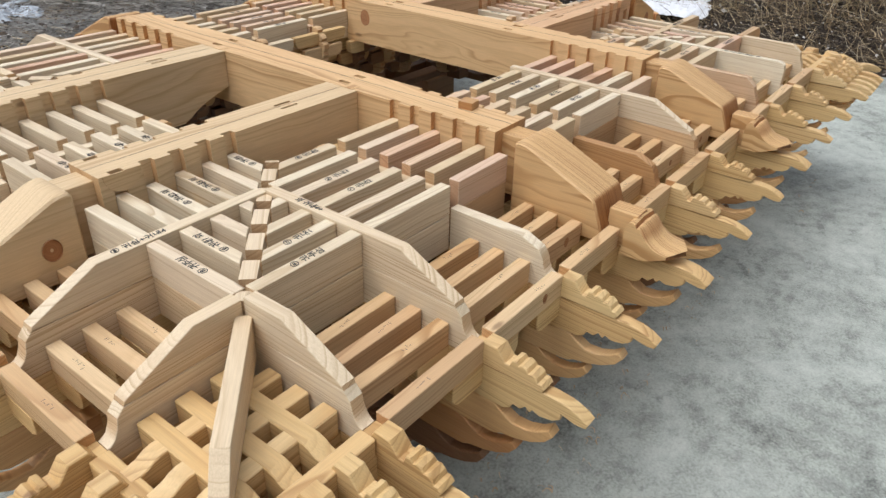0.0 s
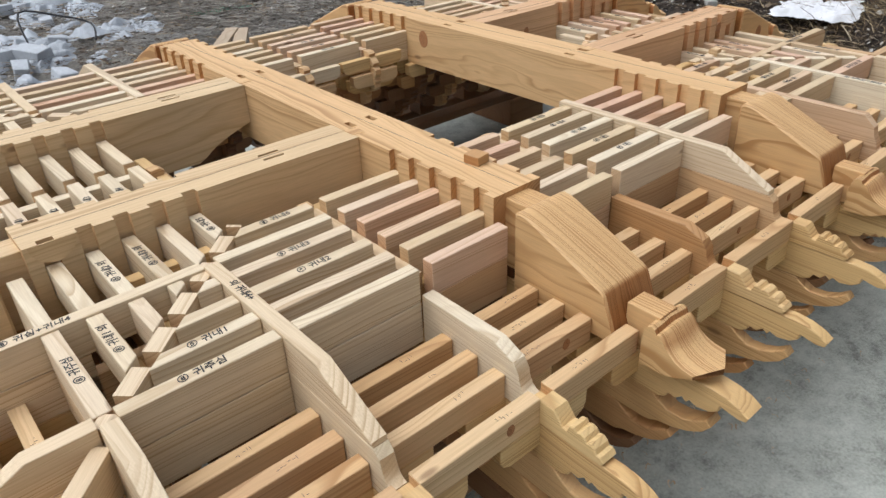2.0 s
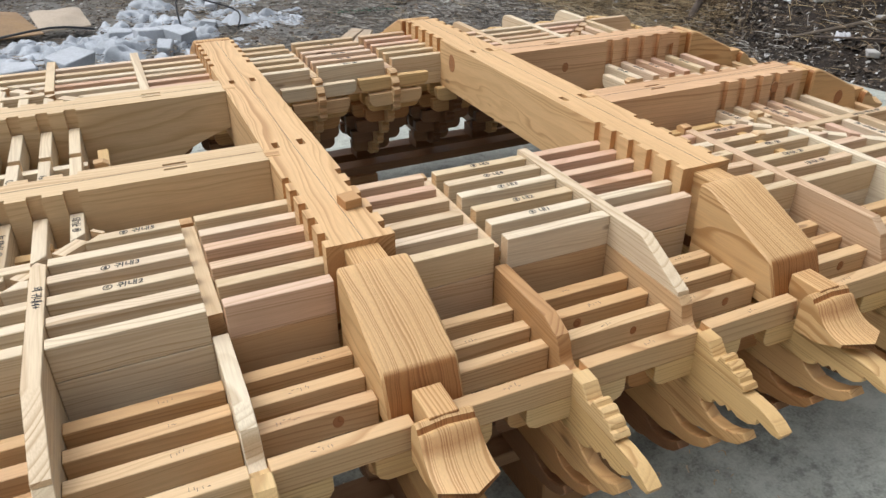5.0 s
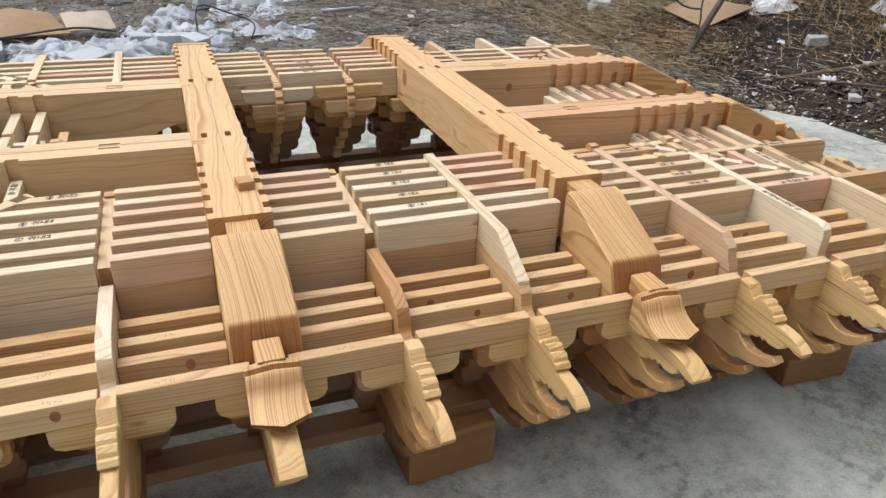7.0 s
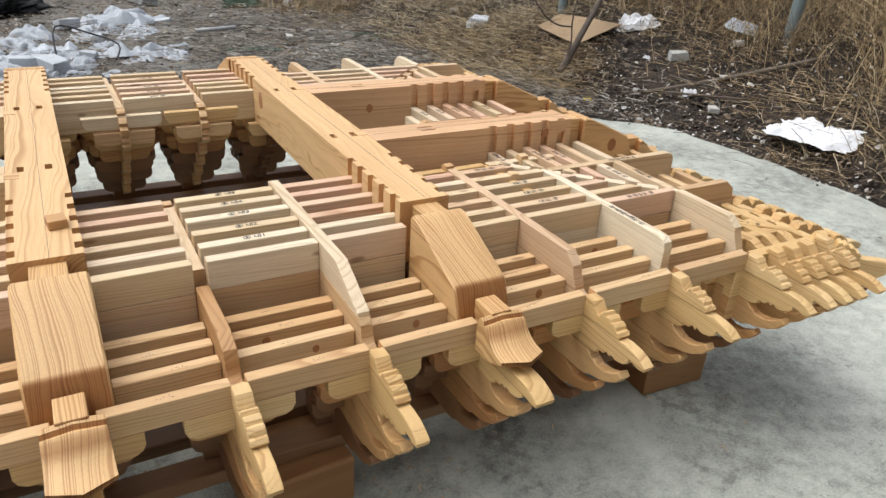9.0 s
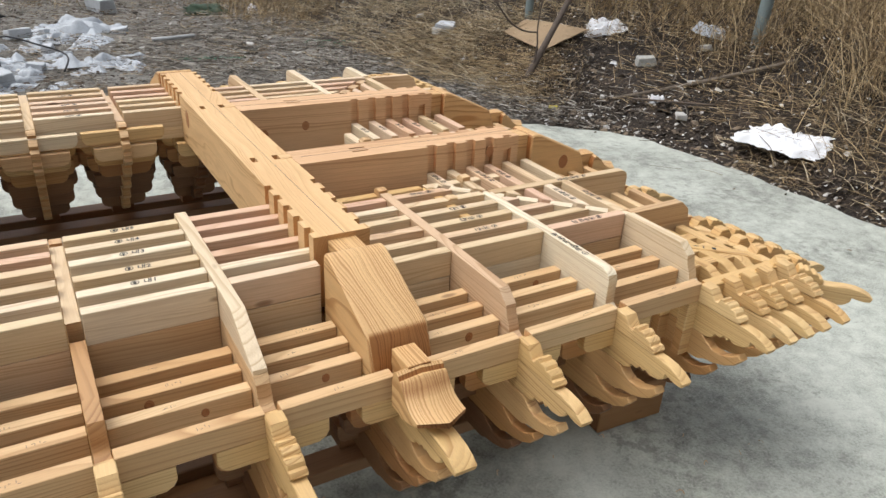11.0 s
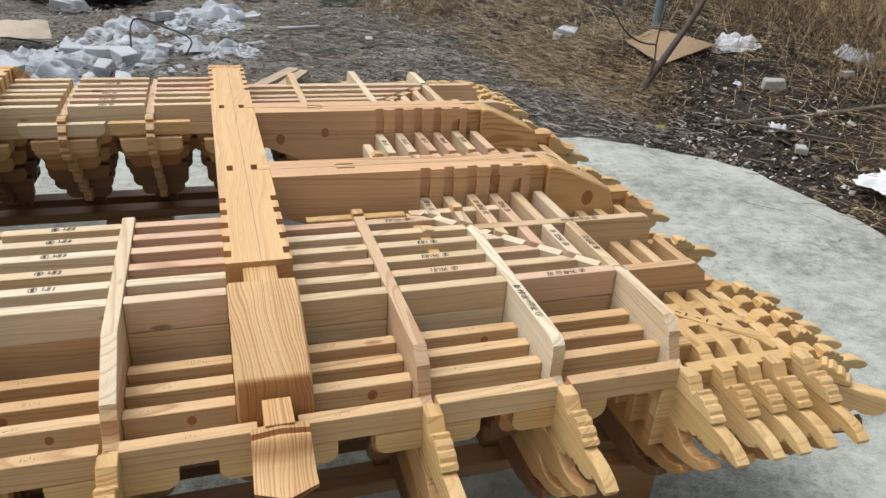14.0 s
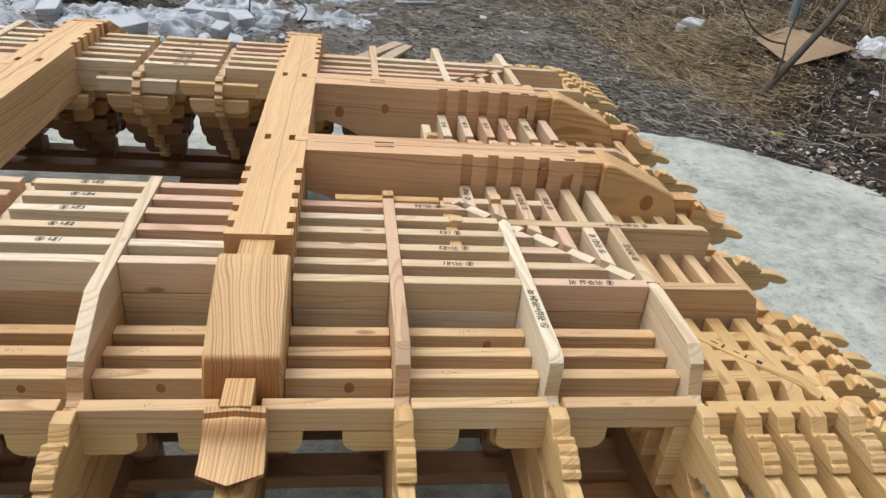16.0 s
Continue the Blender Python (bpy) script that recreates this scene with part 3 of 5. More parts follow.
INNER = [(-0.02, 0.607), (-0.414, 0.607), (-0.414, 0.700), (-0.440, 0.702), (-0.453, 0.692), (-0.449, 0.680), (-0.463, 0.672), (-0.475, 0.658), (-0.469, 0.645), (-0.484, 0.634), (-0.486, 0.616)] + inner_outline() + [(-0.02, 0.24)]
UP = {
    "tall": [(-0.41, 0.733), (0.122, 0.733), (0.255, 0.664), (0.272, 0.640), (0.277, 0.618)],
    "tall_mid": [(-0.288, 0.733), (0.115, 0.733), (0.255, 0.664), (0.272, 0.640), (0.277, 0.618)],
    "tall_end": [(0.017, 0.733), (0.115, 0.733), (0.255, 0.664), (0.272, 0.640), (0.277, 0.618)],
    "plain_mid": [(-0.288, 0.693), (0.252, 0.693), (0.268, 0.689), (0.278, 0.680), (0.283, 0.664), (0.283, 0.624)],
    "plain_end": [(0.017, 0.693), (0.228, 0.693), (0.262, 0.666), (0.268, 0.640), (0.277, 0.624)],
    "low": [(0.016, 0.672), (0.215, 0.672), (0.262, 0.652), (0.275, 0.632), (0.277, 0.618)],
    "plain": [(-0.41, 0.693), (0.228, 0.693), (0.262, 0.663), (0.268, 0.638), (0.277, 0.624)],
    "corner_outer": [],
    "corner_flat": [],
}


def arm_across(v, z0, z1, half, root, mat):
    """A short arm across the bracket, with rounded lower corners: its length is local y."""
    c = min(0.022, (z1 - z0) * 0.5)
    pts = [(-half, z1), (-half, z0 + c), (-half + c * 0.35, z0 + c * 0.35), (-half + c, z0), (half - c, z0), (half - c * 0.35, z0 + c * 0.35), (half, z0 + c), (half, z1)]
    bm = prism(pts, 0.03, 0.0015)
    ob = part("cross_arm", bm, mat, root)
    ob.matrix_basis = Matrix.Translation((v, 0, 0)) @ pose(0, 0, 0, 0, 0, 90)


def arms(root, inside=True, long_arm=True):
    for j, v in enumerate(LOW):
        for tier in range(0, 4 - j):
            # tiers darken downwards: the shade below is put into their wood tint
            arm_across(v, 0.506 - 0.079 * tier, 0.5585 - 0.079 * tier, 0.112 - 0.012 * tier, root, (wood_nose, wood_orange, wood_shaded, wood_shaded, wood_shaded)[tier])
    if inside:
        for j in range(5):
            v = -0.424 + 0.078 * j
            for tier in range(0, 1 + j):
                # inner tiers too take darker tints for the shade of the well
                mat = (wood_nose, wood_orange, wood_shaded, wood_shaded, wood_shaded)[tier]
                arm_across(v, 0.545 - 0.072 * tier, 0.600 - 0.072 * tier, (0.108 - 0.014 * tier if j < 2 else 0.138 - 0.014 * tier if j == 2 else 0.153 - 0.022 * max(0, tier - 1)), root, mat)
        if long_arm:
            # long pale arm lapped across the very end, a shorter one below
            arm_across(-0.440, 0.632, 0.680, 0.142, root, wood_plate if random.random() < 0.5 else wood_nose)
            arm_across(-0.452, 0.572, 0.622, 0.108, root, wood_low)


def bracket_parts(root, kind, inside=True, tongues=4, rail_top=0.698, plate=None, outer=ZO):
    plate = plate or wood_arm
    if UP[kind]:
        up = UP[kind]
        # plate that rests on the arm below, then the hollow down to the outer strip
        low_z = 0.6215
        prof = up + [(0.284, 0.603), (0.292, 0.596), (0.300, 0.594)]
        if kind.startswith("tall"):
            mid = 0.655
            part("upper_plate", prism([(up[0][0], mid + 0.0006)] + up[:3] + [(0.258, mid + 0.0006)], T), plate, root)
            a0 = max(-0.05, up[0][0])
            part("middle_plate", prism([(a0, 0.5595), (a0, mid - 0.0006), (0.259, mid - 0.0006), (0.272, 0.640), (0.277, 0.618), (0.284, 0.603), (0.292, 0.596), (0.2985, 0.594), (0.2985, 0.5595)], T), wood_low if kind == "tall" else plate, root)
        else:
            start = up[0][0]
            prof = [(start, 0.61 if start < 0 else 0.5595)] + prof + [(0.2985, 0.5595)] + ([(-0.02, 0.5595), (-0.02, 0.61)] if start < 0 else [])
            part("upper_plate", prism(prof, T), plate, root)
    if kind == "low":
        part("lap_rail", prism([(-0.40, 0.61), (-0.40, rail_top), (-0.017, rail_top), (-0.017, 0.61)], T), wood_arm, root)
    nose = [(0.2995, 0.5595)] + NOSE
    if kind == "corner_flat":
        nose = [(0.02, 0.5595), (0.02, 0.611), (0.258, 0.611), (0.272, 0.607), (0.286, 0.599), (0.300, 0.596)] + NOSE[1:]
    if kind == "corner_outer":
        nose = [(0.02, 0.5595), (0.02, outer), (0.280, outer), (0.290, min(outer, 0.598))] + NOSE[1:]
    part("nose", prism(nose, T + 0.006, 0.002), wood_nose, root, "carved nose with rolled ridges")
    part("long_tongue", prism(TONGUE1, T, 0.002), wood_nose, root, "long tongue with a scalloped underside")
    # lower tongues carry their shade as a darker wood colour
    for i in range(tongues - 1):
        part("curved_tongue", prism(lower_tongue(i), T, 0.002), (wood_tongue, wood_orange, wood_shaded)[i], root)
    if inside:
        part("inner_end", prism(INNER, T, 0.002), wood_low, root, "carved inner end with stepped rolls")


def bracket(side, u, kind, inside=True, across=True, tongues=4, thing="bracket_set", label="pine bracket with carved nose and curved tongues"):
    lift = 0.003 if kind.startswith("corner") and side in ("left", "right") else 0.0
    root = empty(thing, FRAMES[side] @ Matrix.Translation((0, u, lift)), label, "bracket", "bracket sets")
    pale = side == "left" or (side == "front" and (u < -0.5 or u > 1.0)) or kind == "tall"
    bracket_parts(root, kind, inside, tongues, 0.66 if side == "right" else 0.698, wood_sap if side == "front" and u == 1.04 else wood_orange if side == "front" and u == -0.148 else wood_plate if pale else wood_arm, 0.5935 if side in ("front", "back") else 0.601)
    if across:
        arms(root, inside)
        # bearing block in the pine darkened for shade
        part("bearing_block", box(-0.045, 0.045, -0.045, 0.045, 0.1905, 0.25), wood_shaded, root)
    return root


PLACES = {
    "front": [(-1.04, "tall_mid"), (-0.742, "low"), (-0.148, "low"), (0.148, "tall"), (0.742, "plain"), (1.04, "plain_mid")],
    "right": [(-0.615, "plain_mid"), (0.0, "low"), (0.615, "plain_mid")],
    "back": [(-1.04, "plain_mid"), (-0.742, "plain"), (-0.148, "low"), (0.148, "low"), (0.742, "tall"), (1.04, "tall_mid")],
    "left": [(-0.615, "tall_mid"), (0.0, "low"), (0.615, "tall_mid")],
}
PLATE_MARKS = {("front", -1.04): ("외 귀내4+", 0, -0.16), ("front", 1.04): ("① 귀심+귀내4 외", 180, 0.11), ("left", 0.615): ("⑧ 귀심+귀내4", 180, 0.02), ("right", -0.615): ("⑤ 귀심+귀내4", 180, 0.04)}
for side, places in PLACES.items():
    for u, kind in places:
        root = bracket(side, u, kind)
        if (side, u) in PLATE_MARKS:
            text, turn, at = PLATE_MARKS[(side, u)]
            marking(root, text, UP[kind][0][1], at, 0.02, turn)
    kind_end = {"front": ("tall_end", "plain_end"), "right": ("plain_end", "plain_end"), "back": ("plain_end", "tall_end"), "left": ("tall_end", "tall_end")}[side]
    for s, kind in zip((-1, 1), kind_end):
        bracket(side, s * HALF[side], kind, inside=False, across=False)
        for v in LOW:
            bracket(side, s * (HALF[side] + v), ("corner_outer" if v > 0.3 else "corner_flat"), False, False, 2, "corner_bracket", "corner bracket arm with ridged nose and long tongue")
    # under the beam heads
    beams_u = beam_lines(side)
    for u in beams_u:
        root = empty("beam_bracket", FRAMES[side] @ Matrix.Translation((0, u, 0)), "bracket with tongues under a beam head", "bracket", "bracket sets")
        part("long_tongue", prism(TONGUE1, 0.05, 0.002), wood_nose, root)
        # tongues, inner end and block under the head have shade in their tint
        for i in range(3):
            part("curved_tongue", prism(lower_tongue(i), 0.04, 0.002), (wood_tongue, wood_orange, wood_shaded)[i], root)
        part("inner_end", prism(INNER, 0.04, 0.002), wood_shaded, root)
        part("bearing_block", box(-0.045, 0.045, -0.045, 0.045, 0.1905, 0.25), wood_shaded, root)
        arms(root, True, False)


# ---- strips ----
def strip(side, v, u0, u1, z0, z1, mat, label, group, name="strip", mitre=(0, 0)):
    if u1 - u0 < 0.02:
        return None
    h, t = (u1 - u0) / 2, (z1 - z0) / 2
    m = FRAMES[side] @ Matrix.Translation((v, (u0 + u1) / 2, (z0 + z1) / 2)) @ pose(0, 0, random.uniform(-0.0008, 0.0008), 0, 0, 90 + random.uniform(-0.15, 0.15))
    bm = bmesh.new()
    vs = [bm.verts.new((x + (y if x < 0 else -y) * mitre[0 if x < 0 else 1], y, z)) for x in (-h, h) for y in (-T / 2, T / 2) for z in (-t, t)]
    for f in ((0, 1, 3, 2), (4, 6, 7, 5), (0, 4, 5, 1), (2, 3, 7, 6), (0, 2, 6, 4), (1, 5, 7, 3)):
        bm.faces.new([vs[i] for i in f])
    bmesh.ops.recalc_face_normals(bm, faces=bm.faces)
    soften(bm, 0.0014)
    return tagged(put(name, bm, mat, None, m), label, "timber strip", group)


def pencil(ob, z, x, rng):
    """Faint pencil strokes on top of a strip."""
    bm = bmesh.new()
    for i in range(rng.randint(3, 6)):
        cx, cy = x + 0.007 * i + rng.uniform(-0.002, 0.002), rng.uniform(-0.004, 0.004)
        w, q = rng.choice(((0.005, 0.0009), (0.0009, 0.008), (0.004, 0.0009), (0.0009, 0.006)))
        box(cx - w / 2, cx + w / 2, cy - q / 2, cy + q / 2, z - 0.0004, z + 0.0004, 0, bm)
    part("pencil_mark", bm, pencil_mat, ob, "faint pencil strokes")


# side, row and stretch of a strip, with its mark and whether it is written from inside
MARKS = {
    ("front", 0, 0): ("⑧ 귀주심", 0), ("front", 1, 0): ("⑤ 귀내1", 0), ("front", 3, 1): ("⑧ 귀내3", 0), ("front", 2, 1): ("④ 귀내2", 0), ("front", 5, 1): ("⑧ 귀내5", 0),
    ("front", 1, 4): ("⑧ 내1", 0), ("front", 2, 4): ("⑧ 내2", 0), ("front", 3, 4): ("⑧ 내3", 0), ("front", 4, 4): ("⑧ 내4", 0), ("front", 5, 4): ("⑧ 내5", 0),
    ("front", 0, 8): ("⑧ 귀주심 외", 1), ("front", 1, 7): ("⑧ 귀내1", 1), ("front", 2, 7): ("⑧ 귀내2", 1), ("front", 3, 7): ("⑧ 내3", 1), ("front", 5, 7): ("⑧ 귀내5", 1),
    ("left", 0, 5): ("⑧ 귀주심", 1), ("left", 1, 5): ("⑧ 귀내1 외", 1), ("left", 2, 4): ("⑤ 귀내2 외", 1), ("left", 3, 4): ("⑧ 귀내3 외", 1), ("left", 5, 4): ("⑧ 귀내5", 1),
    ("left", 1, 3): ("⑧ 내1", 1), ("left", 2, 3): ("⑧ 내2", 1), ("left", 3, 3): ("⑧ 내3", 1), ("left", 4, 3): ("⑧ 내4", 1),
    ("right", 0, 0): ("⑧ 귀주심", 0), ("right", 1, 0): ("⑧ 귀내1 외", 0), ("right", 2, 1): ("⑤ 귀내2", 0), ("right", 3, 1): ("⑤ 귀내3 외", 0), ("right", 5, 1): ("⑤ 귀내5", 0),
    ("right", 1, 3): ("⑤ 내1", 0), ("right", 2, 3): ("⑤ 내2", 0), ("right", 3, 3): ("⑤ 내3", 0), ("right", 4, 3): ("⑤ 내4", 0), ("right", 5, 3): ("⑤ 내5", 0),
    ("back", 1, 4): ("⑧ 내1", 1), ("back", 3, 4): ("⑧ 내3", 1), ("back", 4, 4): ("⑧ 내4", 1), ("back", 5, 4): ("⑧ 내5", 1),
}

LIMB_KNOTS = {(2, -0.74): (0.03, 0.013), (3, -1.04): (0.06, 0.012), (1, -0.15): (-0.05, 0.012), (2, 0.15): (0.02, 0.011), (0, 0.74): (0.05, 0.012), (2, -0.15): (0.04, 0.010), (2, 0.44): (0.02, 0.013)}
MARK = random.Random(17)
for side in FRAMES:
    H = HALF[side]
    lines = sorted(u for u, _ in PLACES[side])
    beams_u = beam_lines(side)
    bw = BW / 2 if side in ("front", "back") else CW / 2
    # upper rows
    for k in range(ROWS_UP):
        end = H - PITCH * k
        marks = [(-end, 0.006 if k else T / 2)] + [(u, T / 2 + 0.0008) for u in lines] + [(b, bw - 0.011 if k else bw + 0.001) for b in beams_u] + [(end, 0.006 if k else T / 2)]
        marks = sorted(q for q in marks if abs(q[0]) <= end + 1e-6)
        full = sorted([-H] + lines + list(beams_u) + [H])
        for (a, ga), (b, gb) in zip(marks, marks[1:]):
            z = top_of(side, (a + b) / 2)
            zt = z - 0.0015 * (k % 3)
            mit = (1 if k and a <= -end + 1e-6 else 0, 1 if k and b >= end - 1e-6 else 0)
            ob = strip(side, -PITCH * k, a + ga + (0.022 if mit[0] else 0), b - gb - (0.022 if mit[1] else 0), z - (0.0745 if z > 0.7 else 0.072), zt, wood_white if side == "left" or (side == "front" and b < -0.5) else wood_strip, "narrow planed pine strip between bracket plates", "upper strips", "upper_strip", mit)
            spot = sum(1 for q in full if q < (a + b) / 2) - 1
            mark = MARKS.get((side, k, spot))
            if ob and mark and b - a > 0.1:
                marking(ob, mark[0], (zt - z + (0.0745 if z > 0.7 else 0.072)) / 2, 0.0, 0.021, 180 * mark[1] if side != "back" else 180 * (1 - mark[1]))
            if k == ROWS_UP - 1:
                strip(side, -PITCH * k, a + ga + (0.022 if mit[0] else 0), b - gb - (0.022 if mit[1] else 0), 0.609, z - (0.0755 if z > 0.7 else 0.073), wood_arm, "inner pine plate on edge under a strip", "inner plates", "inner_plate", mit)
            if k == 0:
                strip(side, 0, a + ga, b - gb, 0.5595, z - (0.0755 if z > 0.7 else 0.073), wood_arm, "lower pine plate on edge under a strip", "wall plates", "wall_plate")
    # lower rows
    for j, v in enumerate(LOW):
        marks = sorted([(-H, T / 2 + 0.001)] + [(u, T / 2 + 0.001) for u in lines] + [(b, (bw + 0.001) if j < 3 else 0.038) for b in beams_u] + [(H, T / 2 + 0.001)])
        for (a, ga), (b, gb) in zip(marks, marks[1:]):
            low = strip(side, v, a + ga, b - gb, 0.5595, (ZO if j == 3 else ZL - 0.004), wood_low, "pine strip of the outer eaves row", "lower strips", "lower_strip")
            if low and side == "front" and (j, round(a, 2)) in LIMB_KNOTS:
                at, size = LIMB_KNOTS[(j, round(a, 2))]
                knot(low, (at, T / 2 + 0.0005 if j < 0 else -T / 2 - 0.0005, 0.004), size, "x")
            if low and side in ("front", "left") and b - a > 0.15:
                pencil(low, ((ZO if j == 3 else ZL - 0.004) - 0.5595) / 2, MARK.uniform(-0.25, 0.15) * (b - a), MARK)

# ---- corner diagonals ----
for sx, sy, kind in ((-1, -1, "tall"), (1, -1, "plain"), (1, 1, "plain"), (-1, 1, "tall")):
    cx, cy = sx * XM, (Y0 if sy < 0 else Y1)
    ang = math.degrees(math.atan2(sy, sx))
    root = empty("hip_bracket", Matrix.Translation((cx, cy, 0)) @ pose(0, 0, 0, 0, 0, ang), "diagonal pine hip piece over the corner lattice", "bracket", "hip brackets")
    zt = 0.680 if kind == "tall" else 0.655
    hip = [(0.03, 0.6125), (0.03, zt + 0.02), (0.33, zt + 0.008), (0.385, 0.640), (0.385, 0.6125)] if kind == "tall" else [(0.03, 0.575), (0.03, 0.6135), (0.36, 0.6135), (0.385, 0.607), (0.405, 0.602), (0.405, 0.575)]
    part("hip_plate", prism(hip, 0.030, 0.001), wood_plate if kind == "tall" else wood_nose, root)
    if kind == "plain":
        for i, (w, q) in enumerate(((0.016, 0.004), (0.005, 0.016), (0.014, 0.003), (0.004, 0.014), (0.012, 0.012))):
            part("ink_bar", box(0.16 + 0.026 * i, 0.16 + 0.026 * i + w, -q / 2, q / 2, 0.6137, 0.6142, 0), ink, root)
    part("nose", prism([(x + 0.115, z) for x, z in [(0.29, 0.5595)] + NOSE], T + 0.01, 0.002), wood_nose, root)
    part("long_tongue", prism([(x + 0.16 if x > 0 else 0.05, z) for x, z in TONGUE1], T + 0.006, 0.002), wood_nose, root)
    # this tongue also uses the pine darkened for shade
    part("curved_tongue", prism([(x + 0.14 if x > 0 else 0.05, z) for x, z in TONGUE2], T + 0.006, 0.002), wood_shaded, root)
    # mitred laps along the diagonal of the upper rows, on a rail
    zt = 0.73 if kind == "tall" else 0.693
    cuts = [-0.592]
    for k in range(ROWS_UP - 1, -1, -1):
        d = -PITCH * k * math.sqrt(2)
        cuts += [d - 0.052, d - 0.013]
    cuts.append(0.018)

    def rail_top(i, j):
        return zt - 0.062 if i % 2 == 1 else zt - 0.007
    part("hip_rail", steps(cuts, [-0.0165, 0.0165], rail_top, zt - 0.13), wood_plate if kind == "tall" else wood_arm, root, "diagonal rail with square housings")

# ---- base plates and blocks ----
def base_plate(x0, x1, y0, y1, label="base timber under the brackets, tinted dark for shade"):
    lx, ly = x1 - x0, y1 - y0
    m = Matrix.Translation(((x0 + x1) / 2, (y0 + y1) / 2, 0.19))
    if ly > lx:
        m = m @ pose(0, 0, 0, 0, 0, 90)
        lx, ly = ly, lx
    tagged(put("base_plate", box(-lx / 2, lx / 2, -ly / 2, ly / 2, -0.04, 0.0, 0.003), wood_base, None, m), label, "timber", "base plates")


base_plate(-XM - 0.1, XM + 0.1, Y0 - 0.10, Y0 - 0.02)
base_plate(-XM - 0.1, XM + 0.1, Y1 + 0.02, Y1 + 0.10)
# inner pair, added to cut the light beneath the frame
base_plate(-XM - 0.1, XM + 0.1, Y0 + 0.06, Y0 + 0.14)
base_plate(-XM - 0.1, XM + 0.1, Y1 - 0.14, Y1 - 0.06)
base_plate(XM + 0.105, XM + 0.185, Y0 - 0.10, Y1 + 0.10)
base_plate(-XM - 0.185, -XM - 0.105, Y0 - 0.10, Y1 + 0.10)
for bx in (-1.33, 0.03, 1.37):
    for by in (-0.03, 1.80):
        m = Matrix.Translation((bx, by, 0.075)) @ pose(0, 0, 0, 0, 0, random.uniform(-4, 4))
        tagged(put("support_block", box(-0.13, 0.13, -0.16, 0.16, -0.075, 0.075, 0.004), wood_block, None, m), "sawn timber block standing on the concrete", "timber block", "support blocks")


# ---- unseen wall behind the walk, added to shape the light ----
tagged(put("unseen_wall_south", box(-14, 14, -4.9, -4.6, -0.1, 4.2, 0), plain("unseen_wall_grey", (0.34, 0.33, 0.30), 0.9, 0.15, 2)), "plain grey unseen wall added to block and bounce light", "wall", kind="structure")

# ---- litter round the slab ----
def on_slab(x, y):
    inside = False
    for (ax, ay), (bx, by) in zip(SLAB, SLAB[1:] + SLAB[:1]):
        if (ay > y) != (by > y) and x < (bx - ax) * (y - ay) / (by - ay) + ax:
            inside = not inside
    return inside


def stuff(name, verts, faces, mat, label, category):
    me = bpy.data.meshes.new(name)
    me.from_pydata(verts, [], faces)
    me.materials.append(mat)
    tagged(new(name, me), label, category, kind="stuff")


def stalks(name, count, spots, length, width, rise, mat, label, seed):
    """Thin bent stalks that lie or stand on the soil."""
    rng = random.Random(seed)
    vs, fs = [], []
    made = 0
    while made < count:
        x0, x1, y0, y1, power = rng.choices(spots, [q[4] for q in spots])[0]
        x, y = rng.uniform(x0, x1) + rng.gauss(0, 0.22), rng.uniform(y0, y1) + rng.gauss(0, 0.22)
        if on_slab(x, y) and rng.random() > 0.01:
            continue
        if rise[1] > 0.3 and 3.7 < x < 4.45 and 3.3 < y < 4.5:
            continue
        if noise.noise(Vector((x * 1.7, y * 1.7, seed))) < rng.uniform(-0.6, 0.35):
            continue
        made += 1
        a = rng.uniform(0, 2 * math.pi)
        n = rng.uniform(*length)
        up = rng.uniform(*rise)
        w = rng.uniform(*width)
        z = ground_height(x, y) - 0.03 + (0.04 if ground_height(x, y) < 0.02 else 0.02)
        bend = rng.uniform(-0.7, 0.7)
        base = len(vs)
        for i in range(4):
            f = i / 3
            aa = a + bend * f
            px, py = x + math.cos(aa) * n * f * (1 - 0.4 * min(1, up)), y + math.sin(aa) * n * f * (1 - 0.4 * min(1, up))
            pz = max(z, ground_height(px, py) - 0.01) + up * n * f * (1 - 0.35 * f) + 0.008
            ox, oy = -math.sin(aa) * w / 2, math.cos(aa) * w / 2
            k = 1 - 0.6 * f
            vs += [(px + ox * k, py + oy * k, pz), (px - ox * k, py - oy * k, pz + w * 0.5)]
        for i in range(3):
            b = base + 2 * i
            fs.append((b, b + 1, b + 3, b + 2))
    stuff(name, vs, fs, mat, label, "dry grass")


pale_straw = straw("bleached_grass", [(0.0, (0.05, 0.038, 0.024)), (0.3, (0.17, 0.125, 0.07)), (0.7, (0.36, 0.285, 0.17)), (1.0, (0.52, 0.45, 0.32))])
BANK = (3.6, 7.5, -2.0, 5.0, 3.0)
REAR = (-4.5, 5.5, 3.1, 10.5, 3.0)
EDGE = (3.2, 4.2, -1.5, 3.6, 1.0)
stalks("straw_litter", 36000, [(3.6, 7.5, -2.0, 1.9, 2.6), (4.3, 7.5, 1.9, 5.0, 2.0), (-4.5, 5.5, 3.1, 10.5, 1.1), (3.3, 4.2, 3.4, 6.0, 1.4), (2.4, 6.0, 6.5, 10.5, 1.2)], (0.05, 0.24), (0.0015, 0.0045), (0.02, 0.25), straw_mat, "dry straw and stalks strewn on the soil", 3)
stalks("twig_litter", 22000, [REAR, (0.8, 3.6, 3.3, 7.5, 2.5), (3.6, 4.6, 1.6, 3.4, 0.08), (2.6, 3.8, 2.5, 4.2, 0.5)], (0.03, 0.16), (0.003, 0.0075), (0.0, 0.15), twig_mat, "grey twigs and bits of stalk on the soil", 13)
